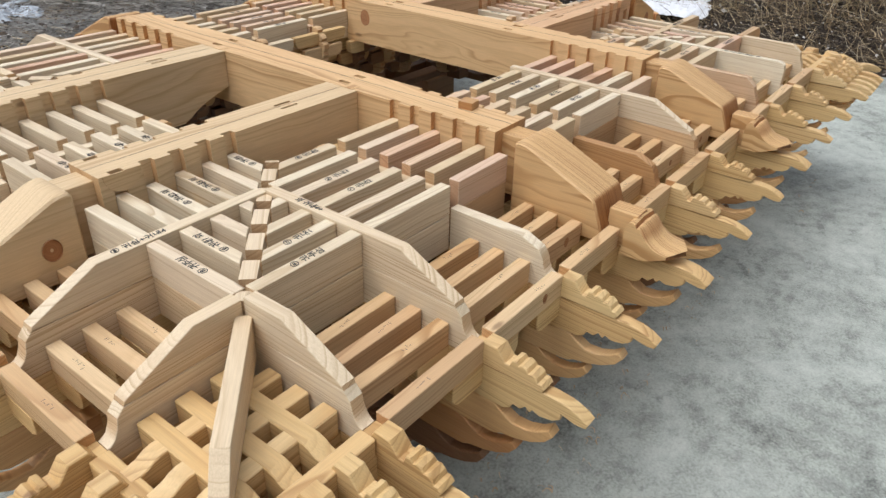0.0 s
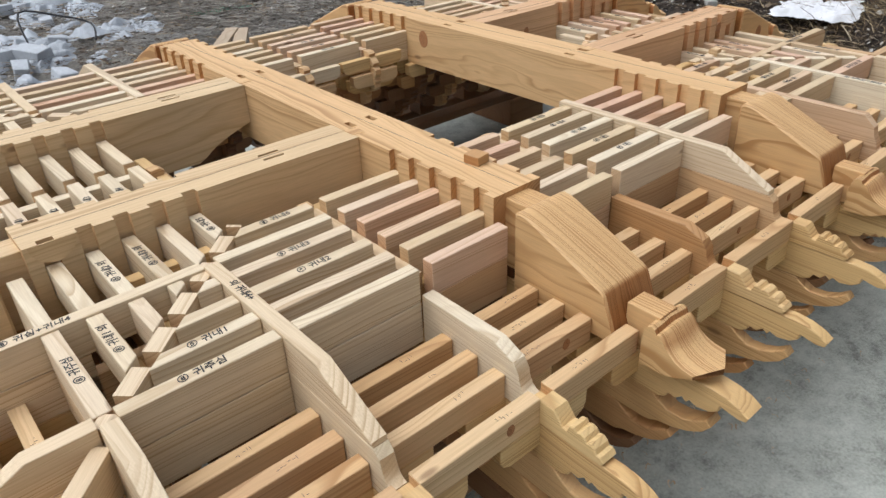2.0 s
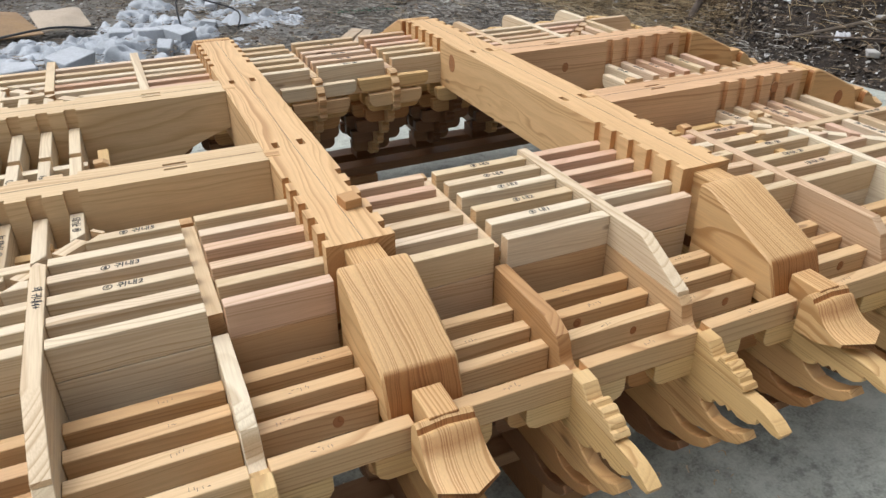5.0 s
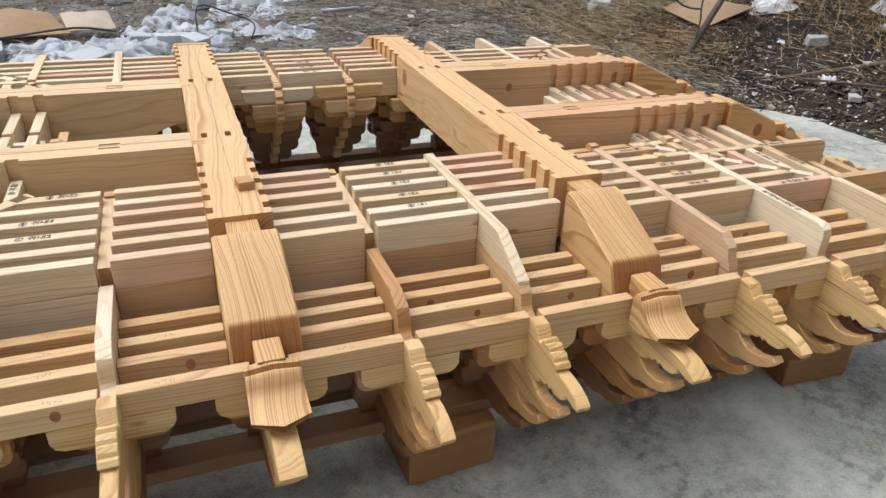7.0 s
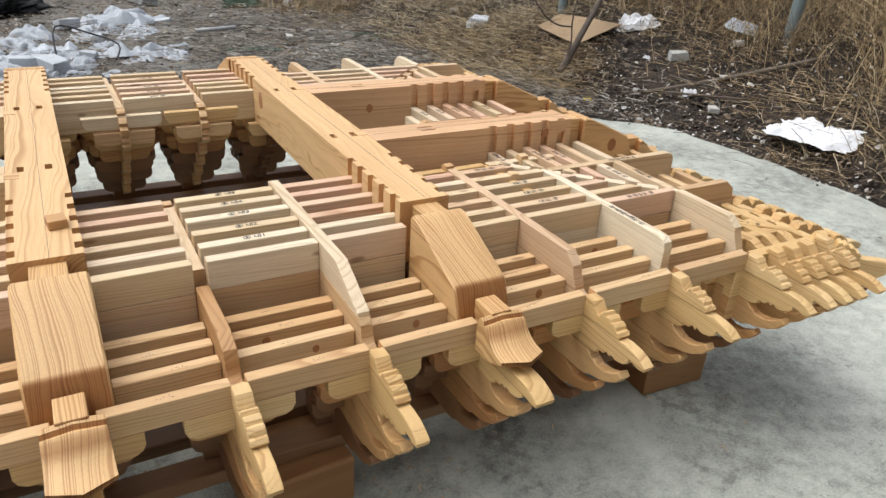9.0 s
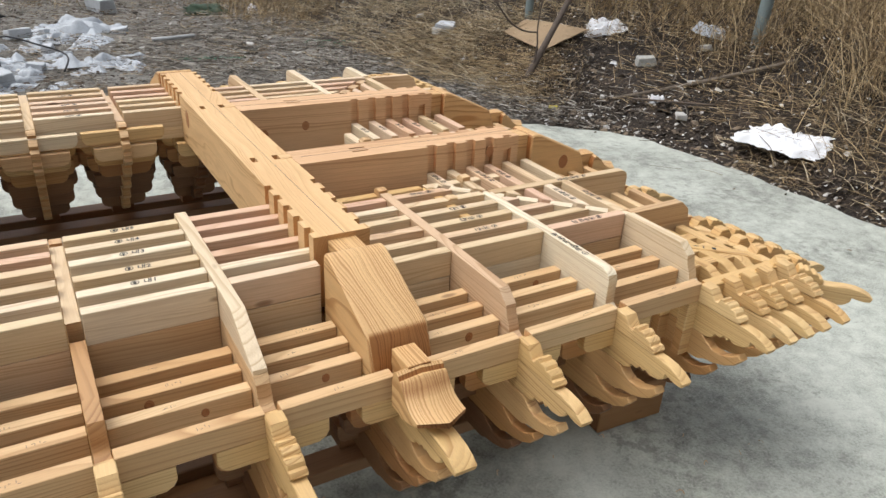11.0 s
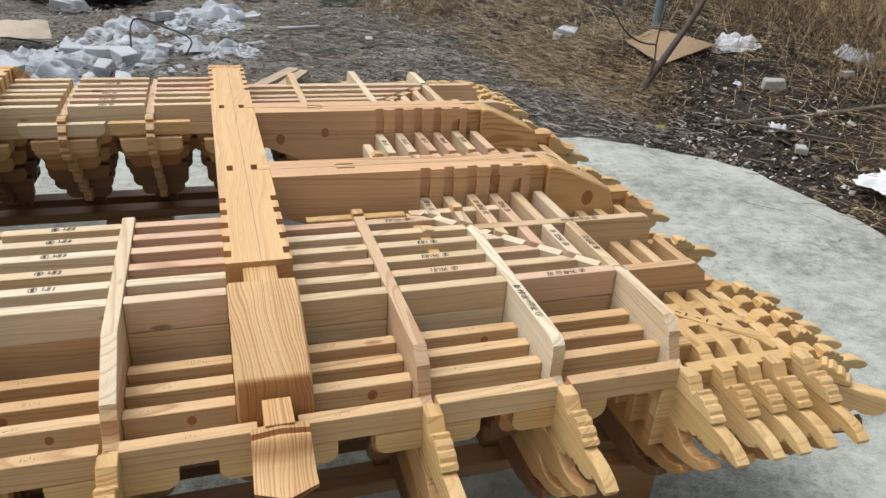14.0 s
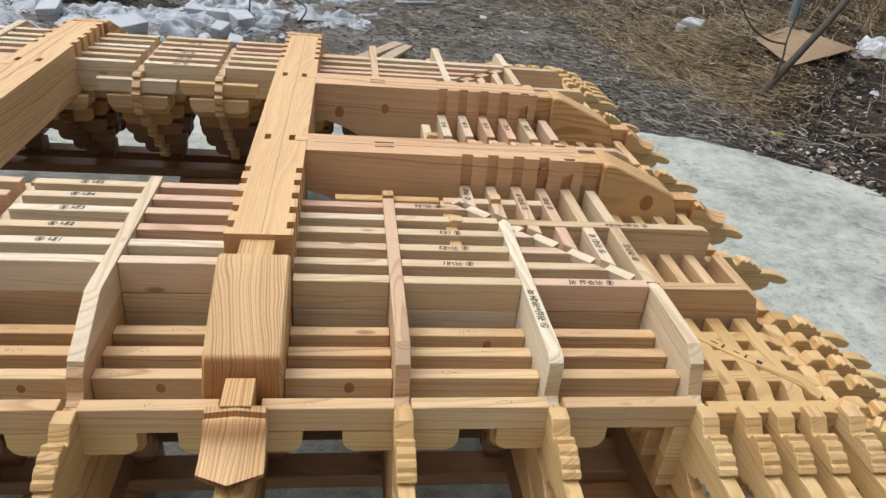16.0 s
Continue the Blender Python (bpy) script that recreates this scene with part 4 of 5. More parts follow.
stalks("standing_grass", 30000, [(4.9, 6.4, -1.0, 6.0, 3.4), (6.2, 8.5, -1.0, 9.0, 1.2), (2.4, 6.5, 7.4, 11.0, 1.4), (-4.5, 0.5, 9.0, 11.0, 0.4), (4.4, 5.4, -1.5, 1.3, 0.5)], (0.15, 0.5), (0.002, 0.006), (0.5, 1.4), straw_mat, "tufts of tall dry grass on the bank", 8)


stalks("low_grass", 9000, [(3.4, 4.4, 3.6, 6.8, 1.6), (3.9, 5.0, -1.5, 1.4, 0.45), (3.0, 4.5, 6.5, 9.0, 1.0)], (0.08, 0.28), (0.002, 0.0055), (0.1, 0.6), pale_straw, "low tussocks of bleached grass", 23)


def scraps(count, seed):
    rng = random.Random(seed)
    vs, fs = [], []
    made = 0
    while made < count:
        x0, x1, y0, y1, _ = rng.choices([BANK, REAR, EDGE], [3, 3.2, 0.8])[0]
        x, y = rng.uniform(x0, x1), rng.uniform(y0, y1)
        if on_slab(x, y) and rng.random() > 0.004:
            continue
        made += 1
        r = rng.uniform(0.006, 0.028) * (1 if rng.random() < 0.93 else 1.8)
        z = ground_height(x, y) - 0.03 if not on_slab(x, y) else 0.0
        b = len(vs)
        tilt = rng.uniform(0, 2 * math.pi)
        for i in range(5):
            a = i * math.pi * 0.4 + rng.uniform(-0.4, 0.4)
            q = r * rng.uniform(0.5, 1.1)
            vs.append((x + math.cos(a) * q, y + math.sin(a) * q * 0.6, z + 0.016 + 0.3 * r * math.cos(a - tilt) + rng.uniform(0, 0.2 * r)))
        vs.append((x, y, z + 0.018 + 0.25 * r))
        fs += [(b + i, b + (i + 1) % 5, b + 5) for i in range(5)]
    stuff("leaf_litter", vs, fs, leaf_mat, "dead leaves, clods and scraps on the soil", "litter")


scraps(34000, 5)


def lump(name, size, mat, m, seed, label, category, group="", sharp=0.35, smooth=False, cuts=3):
    """A broken or crumpled lump, flat underneath."""
    bm = bmesh.new()
    bmesh.ops.create_icosphere(bm, subdivisions=cuts, radius=1)
    for v in bm.verts:
        d = v.co.normalized()
        k = 1 + sharp * noise.noise(d * 1.6 + Vector((seed * 7.1, 0, 0))) + sharp * 0.7 * abs(noise.noise(d * 4.2 + Vector((0, seed * 3.3, 0)))) - sharp * 0.2 + (sharp * 0.45 * noise.noise(d * 11 + Vector((seed, seed, 0))) if cuts > 3 else 0)
        v.co = Vector((d.x * k * size[0] / 2, d.y * k * size[1] / 2, max(-0.25, d.z * k) * size[2] / 1.25))
    for f in bm.faces:
        f.smooth = smooth
    return tagged(put(name, bm, mat, None, m), label, category, group)


def crumpled(name, size, mat, m, seed, label, category, group=""):
    """A limp sheet thrown down in folds: a thin domed skin with ridges and a ragged rim."""
    bm = bmesh.new()
    n, rings = 52, 20
    grid = []
    for i in range(rings + 1):
        f = i / rings
        row_ = []
        for k in range(n):
            a = 2 * math.pi * k / n
            rag = 1 + 0.32 * noise.noise(Vector((math.cos(a) * 1.3, math.sin(a) * 1.3, seed))) + 0.16 * noise.noise(Vector((math.cos(a) * 4, math.sin(a) * 4, seed + 3)))
            px, py = math.cos(a) * f * rag, math.sin(a) * f * rag
            q = Vector((px * 1.15, py * 1.15, seed * 1.7))
            fold = 1 - (noise.noise(q * 1.5) * 2.2) ** 2 * 1.6
            fine = 1 - (noise.noise(q * 3.4 + Vector((9, 0, 0))) * 2.2) ** 2 * 1.6
            z = min(1, 3.2 * (1 - f)) * (0.22 + 0.28 * fold + 0.06 * fine + 0.60 * noise.noise(q * 1.1 + Vector((0, 5, 0))))
            row_.append(bm.verts.new((px * size[0] / 2, py * size[1] / 2, max(0.0, z) * size[2])))
            if i == 0:
                break
        grid.append(row_)
    for k in range(n):
        bm.faces.new((grid[0][0], grid[1][k], grid[1][(k + 1) % n])).smooth = True
    for i in range(1, rings):
        for k in range(n):
            bm.faces.new((grid[i][k], grid[i + 1][k], grid[i + 1][(k + 1) % n], grid[i][(k + 1) % n])).smooth = True
    return tagged(put(name, bm, mat, None, m), label, category, group)


def slab_piece(name, size, mat, m, seed, label, category, group=""):
    """A broken flat-sided piece with uneven corners."""
    rng = random.Random(seed)
    bm = box(-size[0] / 2, size[0] / 2, -size[1] / 2, size[1] / 2, 0, size[2], 0)
    for v in bm.verts:
        v.co += Vector((rng.uniform(-0.12, 0.12) * size[0], rng.uniform(-0.12, 0.12) * size[1], rng.uniform(-0.10, 0.10) * size[2]))
    bmesh.ops.subdivide_edges(bm, edges=bm.edges[:], cuts=3, use_grid_fill=True)
    for v in bm.verts:
        v.co += v.co.normalized() * 0.05 * min(size) * noise.noise(v.co * 9 + Vector((seed, 0, 0)))
    soften(bm, 0.006)
    return tagged(put(name, bm, mat, None, m), label, category, group)


before_litter = set(bpy.data.objects)
rng = random.Random(21)
PILE = [(-1.07, 4.32, 0.42), (-0.83, 4.87, 0.30), (-0.65, 5.45, 0.36), (-0.60, 4.91, 0.26), (-0.26, 5.59, 0.34), (-0.05, 6.81, 0.30), (-0.37, 6.27, 0.34), (0.14, 6.46, 0.26),
        (0.43, 6.88, 0.40), (0.75, 7.0, 0.34), (0.87, 6.8, 0.22), (-0.11, 5.33, 0.26), (0.27, 5.36, 0.34), (0.52, 5.35, 0.30), (0.69, 5.15, 0.22), (0.15, 6.03, 0.24), (-1.29, 4.98, 0.34),
        (-1.42, 4.57, 0.30), (0.57, 7.29, 0.36), (0.45, 6.12, 0.2), (0.0, 5.25, 0.24), (0.05, 6.1, 0.2), (0.5, 6.06, 0.16), (-0.2, 5.28, 0.22), (-0.51, 5.82, 0.3), (0.22, 6.86, 0.22), (0.74, 5.48, 0.2), (-1.7, 5.3, 0.3), (-1.9, 4.5, 0.35),
        (-1.77, 4.06, 0.4), (-1.37, 4.3, 0.3), (-0.78, 4.46, 0.34), (-0.48, 4.1, 0.3), (-0.18, 4.7, 0.24), (0.1, 4.55, 0.22), (-0.25, 4.2, 0.26), (-1.02, 4.75, 0.3), (-1.35, 3.8, 0.34), (-1.05, 4.0, 0.3), (0.35, 4.98, 0.22),
        (-0.41, 4.6, 0.26), (0.54, 5.3, 0.2), (-0.08, 4.95, 0.18), (0.19, 5.7, 0.22), (0.45, 6.1, 0.2), (-0.69, 5.13, 0.3), (-0.38, 5.14, 0.24), (0.6, 6.5, 0.3), (0.3, 6.6, 0.3), (0.2, 7.1, 0.3), (-2.3, 4.2, 0.4), (-2.1, 5.0, 0.4), (-1.15, 4.75, 0.34), (-0.95, 5.0, 0.3), (-1.5, 4.95, 0.36), (-1.75, 4.8, 0.34), (-0.7, 4.72, 0.3), (-0.5, 5.35, 0.3), (-0.1, 5.0, 0.26), (-1.3, 5.05, 0.3)]
for i, (x, y, s) in enumerate(PILE):
    if x < -0.85 and 5.15 < y < 5.9:
        continue
    m = Matrix.Translation((x, y, -0.02)) @ pose(0, 0, 0, rng.uniform(-10, 10), rng.uniform(-10, 10), rng.uniform(0, 360))
    kind = (0, 1, 2, 1, 2)[i % 5]
    if kind == 0:
        slab_piece("foam_block", (s * 0.75, s * 0.5, s * 0.34), styro, m, i, "broken white foam block on the soil", "foam block", "rubbish pile")
    elif kind == 1:
        crumpled("plastic_sheet", (s * 1.7, s * 1.2, s * 0.46), sheet_mat, m, i * 1.37, "crumpled white plastic sheet on the soil", "plastic sheet", "rubbish pile")
    else:
        crumpled("plastic_sheet", (s * 1.5, s * 1.3, s * 0.40), film_mat if i % 3 else sheet_mat, m, i + 40, "crumpled grey plastic sheet on the soil", "plastic sheet", "rubbish pile")
for x, y, s in ((-0.27, 4.83, 0.34), (-0.97, 7.3, 0.32), (0.88, 8.4, 0.42), (-0.45, 4.95, 0.3)):
    slab_piece("foam_block", (s, s * 0.5, s * 0.4), styro, Matrix.Translation((x, y, -0.02)) @ pose(0, 0, 0, 0, 0, rng.uniform(0, 360)), int(s * 100), "broken white foam block on the soil", "foam block", "rubbish pile")


def bent_sheet(name, pts, mat, label, category, thick=0.012, sag=0.05, seed=1):
    """A stiff sheet with four given corners, bowed and with an edge."""
    bm = bmesh.new()
    n = 8
    a, b, c, d = [Vector(p) for p in pts]
    top, low = [], []
    for i in range(n + 1):
        for j in range(n + 1):
            u, v = i / n, j / n
            p = a * (1 - u) * (1 - v) + b * u * (1 - v) + c * u * v + d * (1 - u) * v
            p.z += sag * math.sin(math.pi * u) * math.sin(math.pi * v * 0.9) + 0.015 * noise.noise(Vector((u * 3, v * 3, seed)))
            top.append(bm.verts.new(p))
            low.append(bm.verts.new(p - Vector((0, 0, thick))))
    k = n + 1
    for i in range(n):
        for j in range(n):
            q = (i * k + j, (i + 1) * k + j, (i + 1) * k + j + 1, i * k + j + 1)
            bm.faces.new([top[e] for e in q])
            bm.faces.new([low[e] for e in reversed(q)])
    ring = [i * k for i in range(n)] + [n * k + j for j in range(n)] + [i * k + n for i in range(n, 0, -1)] + [j for j in range(n, 0, -1)]
    for p, q in zip(ring, ring[1:] + ring[:1]):
        bm.faces.new((top[p], low[p], low[q], top[q]))
    return tagged(put(name, bm, mat), label, category)


orange_mat = plain("ochre_board", (0.30, 0.185, 0.085), 0.6, 0.2)
bent_sheet("board", [(-2.0, 5.20, 0.03), (-1.22, 5.32, 0.03), (-1.42, 5.79, 0.13), (-2.0, 5.75, 0.16)], orange_mat, "bent ochre board lying in the rubbish", "board", 0.01, 0.08, 3)
bent_sheet("board", [(-1.28, 5.40, 0.03), (-0.88, 5.48, 0.03), (-0.95, 5.82, 0.12), (-1.36, 5.76, 0.12)], plain("beige_board", (0.44, 0.36, 0.27), 0.7, 0.15), "beige board lying in the rubbish", "board", 0.012, 0.04, 5)
bent_sheet("cardboard", [(3.92, 4.30, 0.30), (3.88, 3.62, 0.24), (4.28, 3.47, 0.44), (4.16, 4.26, 0.42)], card_mat, "flattened brown cardboard on the bank", "cardboard", 0.006, 0.02, 7)
# white cloth draped over the foot of the bank
def draped_cloth(x, y, lx, ly, turn, seed, label):
    bm = bmesh.new()
    n = 40
    g = []
    for i in range(n + 1):
        row_ = []
        for j in range(n + 1):
            u, v = i / n - 0.5, j / n - 0.5
            wav = 0.10 * noise.noise(Vector((u * 3, seed, 0))) + 0.05 * noise.noise(Vector((u * 9, seed, 4)))
            px, py = u * lx * (1 + 0.22 * noise.noise(Vector((v * 4, 7, seed)))), v * ly * (0.8 + 0.75 * noise.noise(Vector((u * 3.4, 3, seed)))) + wav * ly * 1.5
            c, s = math.cos(turn), math.sin(turn)
            wx, wy = x + c * px - s * py, y + s * px + c * py
            fold = 0.05 * abs(noise.noise(Vector((u * 7, v * 4, seed)))) + 0.028 * abs(noise.noise(Vector((u * 15 + v * 6, v * 10, seed + 4)))) + 0.03 * max(0, noise.noise(Vector((u * 2.5, v * 2.5, seed + 8))))
            edge = min(0.5 - abs(u), 0.5 - abs(v)) * 8
            row_.append(bm.verts.new((wx, wy, max(0.0, ground_height(wx, wy)) - 0.012 + min(1, edge) * 0.022 + fold * min(1, 0.35 + edge))))
        g.append(row_)
    for i in range(n):
        for j in range(n):
            f = bm.faces.new((g[i][j], g[i + 1][j], g[i + 1][j + 1], g[i][j + 1]))
            f.smooth = True
    tagged(put("cloth", bm, cloth_mat), label, "cloth")


draped_cloth(3.92, 1.20, 0.60, 0.36, radians(-80), 2.0, "crumpled white cloth lying at the foot of the bank")
crumpled("rag", (0.44, 0.26, 0.12), cloth_mat, Matrix.Translation((4.43, 3.46, ground_height(4.43, 3.46) - 0.03)) @ pose(0, 0, 0, 0, -26, 0) @ pose(0, 0, 0, 0, 0, -60), 63, "small crumpled white rag on the bank", "cloth")
for x, y, s, seed in ((4.22, 2.70, 0.15, 3), ):
    slab_piece("brick_piece", (s, 0.075, 0.075), block_mat, Matrix.Translation((x, y, ground_height(x, y) - 0.03)) @ pose(0, 0, 0, 6, -4, -35), seed, "broken grey block half buried in the bank", "brick", "rubble")
for i, (x, y, s) in enumerate(((3.94, 2.27, 0.11), (3.89, 1.98, 0.10), (3.50, 2.30, 0.05), (3.43, 3.66, 0.06), (3.66, 5.03, 0.16), (4.57, 2.44, 0.10), (4.10, 2.95, 0.05), (4.2, 2.2, 0.07), (3.8, 2.7, 0.06), (3.5, 4.3, 0.06), (2.9, 4.6, 0.05), (3.75, 5.6, 0.09), (2.62, 8.0, 0.14), (1.7, 4.9, 0.07), (2.1, 5.6, 0.06), (3.55, 2.05, 0.03), (1.9, 5.7, 0.10))):
    at = Matrix.Translation((x, y, max(0, ground_height(x, y)) - 0.03)) @ pose(0, 0, 0, i * 23 % 17 - 8, i * 31 % 19 - 9, i * 50)
    if i % 3 == 0:
        crumpled("paper_scrap", (s * 1.3, s * 0.9, s * 0.75), cloth_mat, Matrix.Translation((0, 0, 0.012)) @ at, i + 3, "crumpled scrap of white paper on the soil", "paper scrap", "scraps on the soil")
    else:
        slab_piece("stone", (s, s * 0.7, s * 0.45), stone_mat, at, i + 3, "grey broken stone half sunk in the soil", "stone", "rubble")
crumpled("plastic_bag", (0.34, 0.16, 0.13), sheet_mat, Matrix.Translation((4.72, 2.57, ground_height(4.72, 2.57) - 0.02)) @ pose(0, 0, 0, 0, 10, -60), 77, "limp pale plastic bag on the bank", "plastic bag")
slab_piece("foam_block", (0.19, 0.13, 0.10), styro, Matrix.Translation((3.72, 5.02, ground_height(3.72, 5.02) - 0.03)) @ pose(0, 0, 0, 8, 5, -50), 31, "broken white foam block on the soil", "foam block", "rubbish pile")
slab_piece("foam_block", (0.30, 0.14, 0.12), styro, Matrix.Translation((-1.04, 7.25, -0.02)) @ pose(0, 0, 0, 0, 4, -12), 35, "broken white foam block on the soil", "foam block", "rubbish pile")
slab_piece("plastic_tag", (0.07, 0.025, 0.02), yellow_mat, Matrix.Translation((3.43, 2.84, -0.01)) @ pose(0, 0, 0, 0, 0, -30), 4, "small yellow plastic scrap at the slab's edge", "scrap")


def tangle(x, y, size, seed):
    """Loose strands of netting in a flat heap."""
    rng = random.Random(seed)
    vs, fs = [], []
    for _ in range(46):
        px, py, a = x + rng.gauss(0, size * 0.45), y + rng.gauss(0, size * 0.2), rng.uniform(0, 6.28)
        b = len(vs)
        for i in range(6):
            a += rng.uniform(-0.9, 0.9)
            px, py = px + math.cos(a) * size * 0.12, py + math.sin(a) * size * 0.08
            z = 0.0 + 0.02 * rng.random()
            w = 0.004
            vs += [(px, py, z), (px - math.sin(a) * w, py + math.cos(a) * w, z + 0.003)]
        fs += [(b + 2 * i, b + 2 * i + 1, b + 2 * i + 3, b + 2 * i + 2) for i in range(5)]
    me = bpy.data.meshes.new("net_scrap")
    me.from_pydata(vs, [], fs)
    me.materials.append(green_mat)
    tagged(new("net_scrap", me), "tangle of green netting on the soil", "netting")


tangle(2.58, 5.75, 0.34, 4)
tangle(1.3, 5.3, 0.24, 9)
net_mat = plain("black_net", (0.012, 0.013, 0.015), 0.8, 0.4, 12)
lump("black_net", (1.5, 1.1, 0.5), net_mat, Matrix.Translation((-1.35, 8.1, -0.03)), 12, "heap of black netting behind the rubbish", "netting", "", 0.95, False, 5)
lump("black_net", (0.75, 0.9, 0.42), net_mat, Matrix.Translation((-0.72, 7.75, -0.03)), 15, "lower heap of black netting behind the rubbish", "netting", "", 0.95, False, 5)
lump("black_net", (0.5, 0.3, 0.14), plain("dark_green_net", (0.03, 0.055, 0.03), 0.8, 0.4, 12), Matrix.Translation((2.05, 8.0, -0.03)), 19, "small heap of dark green netting on the soil", "netting", "", 0.7, True, 4)


def tube(name, pts, radii, mat, label, category, parent=None, sides=8):
    fine, thick = [], []
    for i in range(len(pts) - 1):
        p0, p1, p2, p3 = [Vector(pts[max(0, min(len(pts) - 1, q))]) for q in (i - 1, i, i + 1, i + 2)]
        for t in (0, 0.25, 0.5, 0.75):
            fine.append(0.5 * (2 * p1 + (p2 - p0) * t + (2 * p0 - 5 * p1 + 4 * p2 - p3) * t * t + (3 * p1 - p0 - 3 * p2 + p3) * t ** 3))
            thick.append(radii[i] + (radii[i + 1] - radii[i]) * t)
    pts, radii = fine + [Vector(pts[-1])], thick + [radii[-1]]
    bm = bmesh.new()
    rings = []
    for i, p in enumerate(pts):
        a = Vector(pts[min(i + 1, len(pts) - 1)]) - Vector(pts[max(i - 1, 0)])
        q = a.to_track_quat("Z", "Y")
        rings.append([bm.verts.new(Vector(p) + q @ Vector((math.cos(2 * math.pi * k / sides) * radii[i], math.sin(2 * math.pi * k / sides) * radii[i], 0))) for k in range(sides)])
    for a, b in zip(rings, rings[1:]):
        for k in range(sides):
            f = bm.faces.new((a[k], a[(k + 1) % sides], b[(k + 1) % sides], b[k]))
            f.smooth = True
    bm.faces.new(rings[0])
    bm.faces.new(list(reversed(rings[-1])))
    ob = put(name, bm, mat, parent)
    return tagged(ob, label, category) if not parent else ob


sap = empty("sapling", Matrix.Identity(4), "bare leaning sapling with a few thin twigs", "tree")
tube("trunk", [(3.60, 3.44, 0.03), (3.72, 3.47, 0.20), (3.88, 3.52, 0.40), (4.13, 3.60, 0.72), (4.4, 3.7, 1.2), (4.6, 3.8, 1.8)], [0.036, 0.031, 0.028, 0.025, 0.020, 0.013], bark_mat, "", "", sap)
tube("twig", [(3.66, 3.45, 0.10), (3.70, 3.46, 0.32), (3.70, 3.48, 0.48), (3.72, 3.47, 0.75)], [0.009, 0.008, 0.007, 0.004], bark_mat, "", "", sap)
tube("twig", [(3.70, 3.48, 0.44), (3.55, 3.5, 0.46), (3.38, 3.5, 0.56), (3.2, 3.55, 0.80)], [0.008, 0.008, 0.007, 0.005], bark_mat, "", "", sap)
tube("post", [(4.22, 4.31, 0.25), (4.24, 4.32, 1.4), (4.26, 4.33, 2.8)], [0.04, 0.04, 0.04], pole_mat, "thin grey metal post set in the bank", "post", None, 14)
tube("post", [(4.83, 2.19, 0.4), (4.86, 2.20, 1.5), (4.90, 2.22, 3.0)], [0.05, 0.05, 0.05], pole_mat, "round grey metal post set in the bank", "post", None, 14)
tube("stick", [(3.76, 2.60, 0.07), (4.05, 2.32, 0.19), (4.35, 2.02, 0.33), (4.72, 1.70, 0.50)], [0.014, 0.018, 0.019, 0.015], plain("grey_wood", (0.12, 0.095, 0.07), 0.9, 0.3, 20), "weathered stick lying across the bank", "stick")
tube("stick", [(3.82, 2.42, 0.12), (3.95, 2.1, 0.16), (4.04, 1.82, 0.20)], [0.009, 0.009, 0.006], bark_mat, "thin dry stick on the bank", "stick")
tube("hose", [(1.05, 6.13, 0.01), (1.2, 6.1, 0.02), (1.4, 6.17, 0.02), (1.5, 6.24, 0.01)], [0.02, 0.02, 0.02, 0.02], plain("grey_hose", (0.36, 0.37, 0.37), 0.5), "short piece of grey hose on the soil", "hose")
tube("cable", [(-3.2, 4.6, 0.05), (-2.4, 4.5, 0.14), (-1.7, 4.55, 0.16), (-1.1, 4.7, 0.20), (-0.8, 4.9, 0.12)], [0.009] * 5, hose_mat, "black cable running over the rubbish", "cable")
tube("cable", [(-0.25, 5.0, 0.02), (-0.22, 5.2, 0.26), (0.05, 5.15, 0.20), (0.25, 5.05, 0.12), (0.2, 4.85, 0.03)], [0.008] * 5, hose_mat, "bent black cable sticking out of the rubbish", "cable")
plank_mat = wood("weathered_plank", [(0.36, 0.295, 0.215), (0.42, 0.35, 0.26)], contrast=0.8)
for pts, label in (([(0.50, 3.95), (1.05, 4.55)], ""), ([(0.78, 3.98), (1.12, 4.52)], "")):
    (ax, ay), (bx, by) = pts
    ang = math.degrees(math.atan2(by - ay, bx - ax))
    n = math.dist(*pts)
    tagged(put("plank", box(-n / 2, n / 2, -0.05, 0.05, -0.012, 0.012, 0.002), plank_mat, None, Matrix.Translation(((ax + bx) / 2, (ay + by) / 2, 0.06)) @ pose(0, 0, 0, 0, -6, ang)), "weathered loose plank lying behind the frame", "plank", "loose planks")
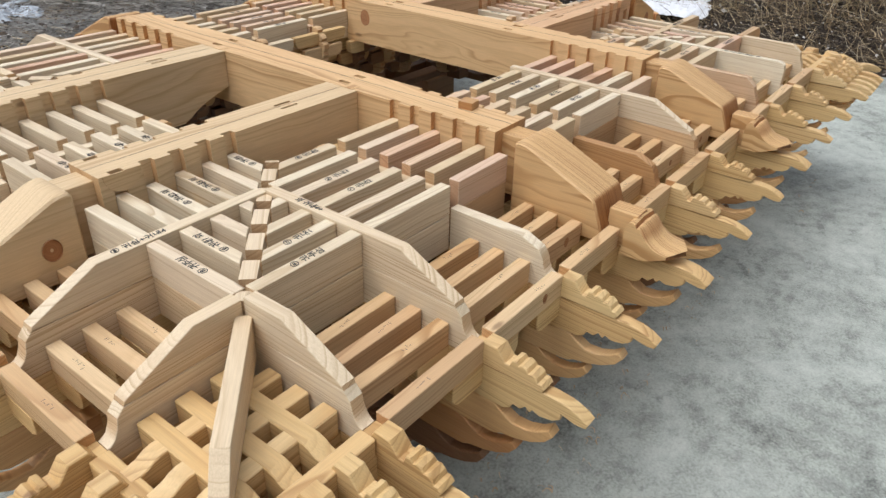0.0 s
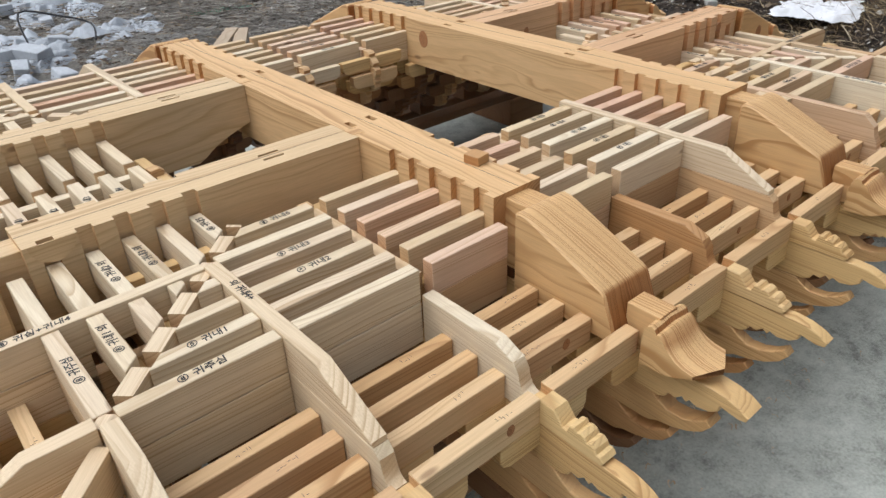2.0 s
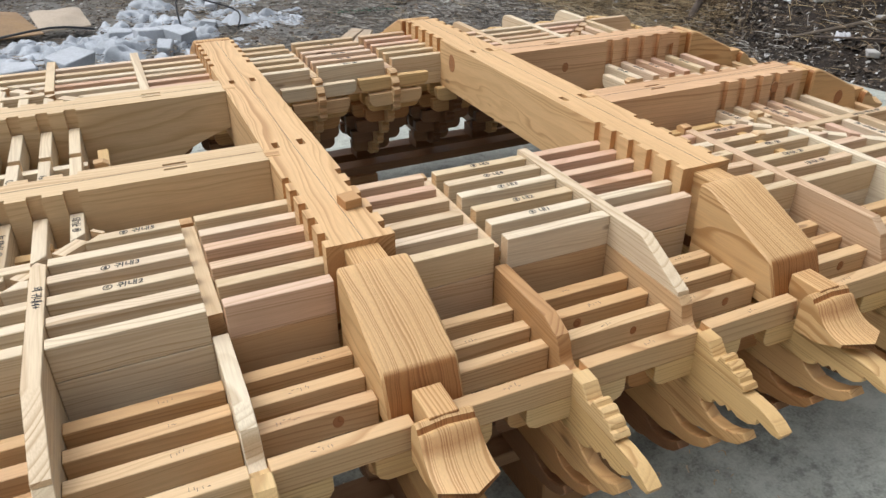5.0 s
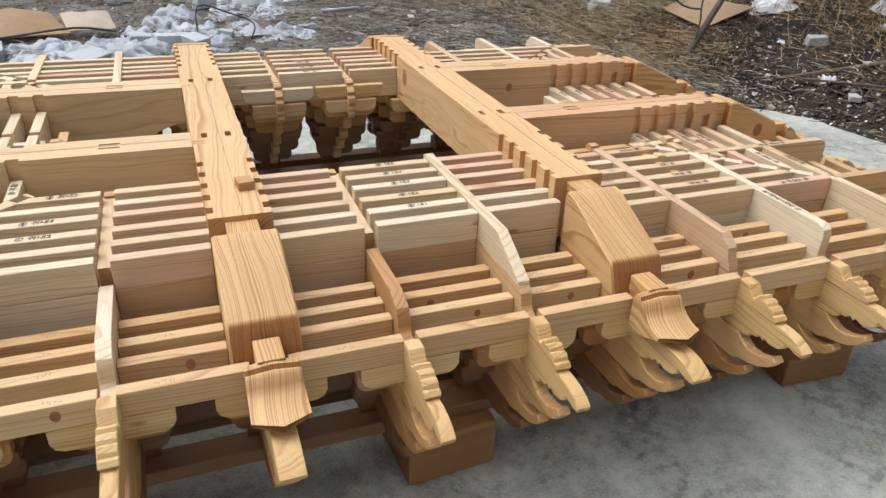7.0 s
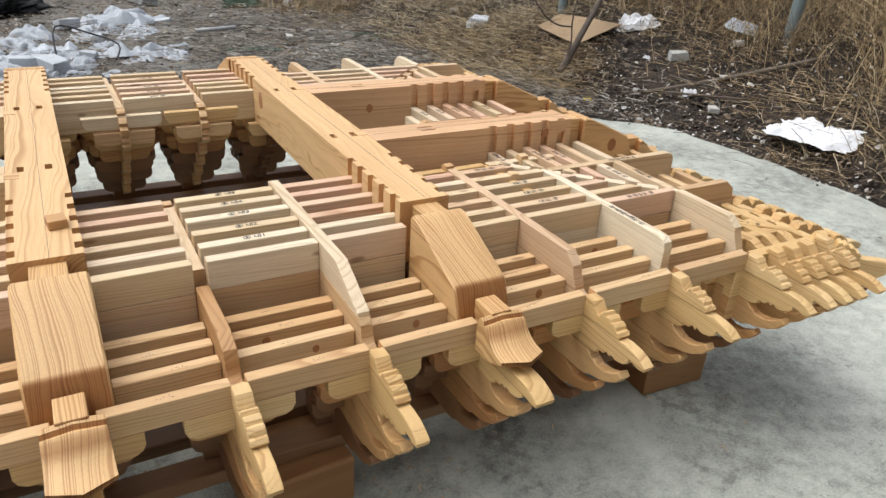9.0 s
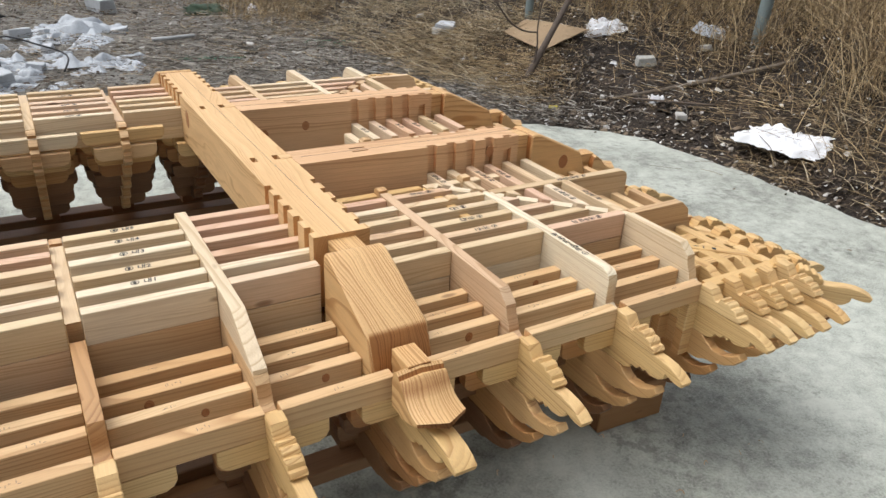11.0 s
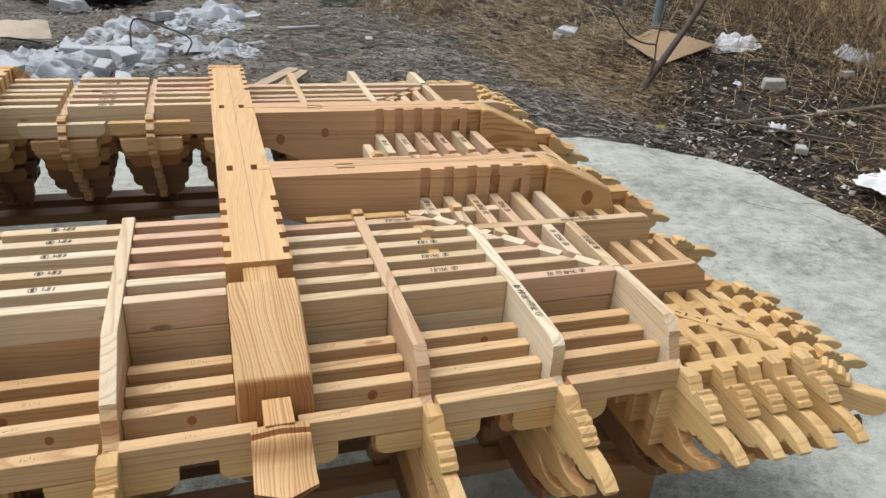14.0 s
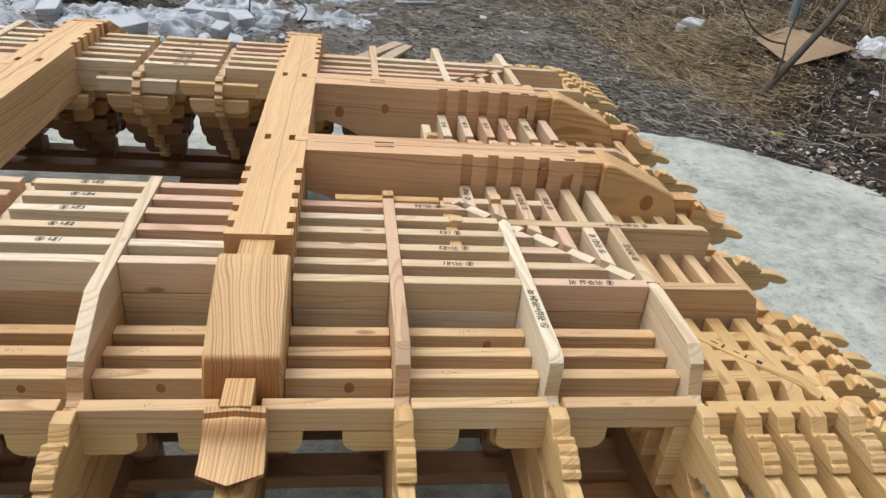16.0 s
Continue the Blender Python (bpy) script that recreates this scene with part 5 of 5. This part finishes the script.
tagged(put("wedge", box(-0.02, 0.02, -0.022, 0.022, 0, 0.022, 0.001), wood_orange, None, Matrix.Translation((-0.414, 0.160, 0.78)) @ pose(0, 0, 0, 0, 0, 8)), "small pine offcut lying on the great beam", "offcut")

# the rubbish, stones and saplings lie spread over the soil round the slab
FIXED = {"sapling", "cardboard", "post", "stick", "hose", "cable", "plank", "board", "plastic_tag"}
for ob in set(bpy.data.objects) - before_litter:
    if ob.parent or ob.name.split(".")[0] in ("wedge", "plank"):
        continue
    c = sum((ob.matrix_basis @ Vector(q) for q in ob.bound_box), Vector()) / 8 if ob.type == "MESH" else Vector((3.7, 3.5, 0))
    to = Vector((c.x * SPREAD, (c.y - SPREAD_Y) * SPREAD + SPREAD_Y, c.z))
    rise = soil_lift(to.x, to.y) if ob.name.split(".")[0] in FIXED else ground_height(to.x, to.y) - ground_height(c.x, c.y)
    ob.matrix_basis = Matrix.Translation((to.x - c.x, to.y - c.y, rise)) @ ob.matrix_basis

# ---- chips and shavings under the frame ----
def shavings(count, seed):
    rng = random.Random(seed)
    vs, fs = [], []
    for _ in range(count):
        x, y = (rng.uniform(-0.9, 0.5), rng.uniform(-0.45, 0.3)) if rng.random() < 0.6 else (rng.uniform(-1.6, 1.8), rng.uniform(-0.5, 2.0))
        a, n, w = rng.uniform(0, 6.28), rng.uniform(0.008, 0.026), rng.uniform(0.0015, 0.004)
        b = len(vs)
        for i in range(4):
            f = i / 3
            px, py = x + math.cos(a + f) * n * f, y + math.sin(a + f) * n * f
            ox, oy = -math.sin(a + f) * w / 2, math.cos(a + f) * w / 2
            z = 0.002 + 0.008 * math.sin(math.pi * f)
            vs += [(px + ox, py + oy, z), (px - ox, py - oy, z + 0.002)]
        fs += [(b + 2 * i, b + 2 * i + 1, b + 2 * i + 3, b + 2 * i + 2) for i in range(3)]
    stuff("wood_shavings", vs, fs, straw("shavings", [(0, (0.40, 0.26, 0.14)), (1, (0.66, 0.52, 0.36))]), "pale curled wood shavings on the concrete", "shavings")


shavings(420, 11)
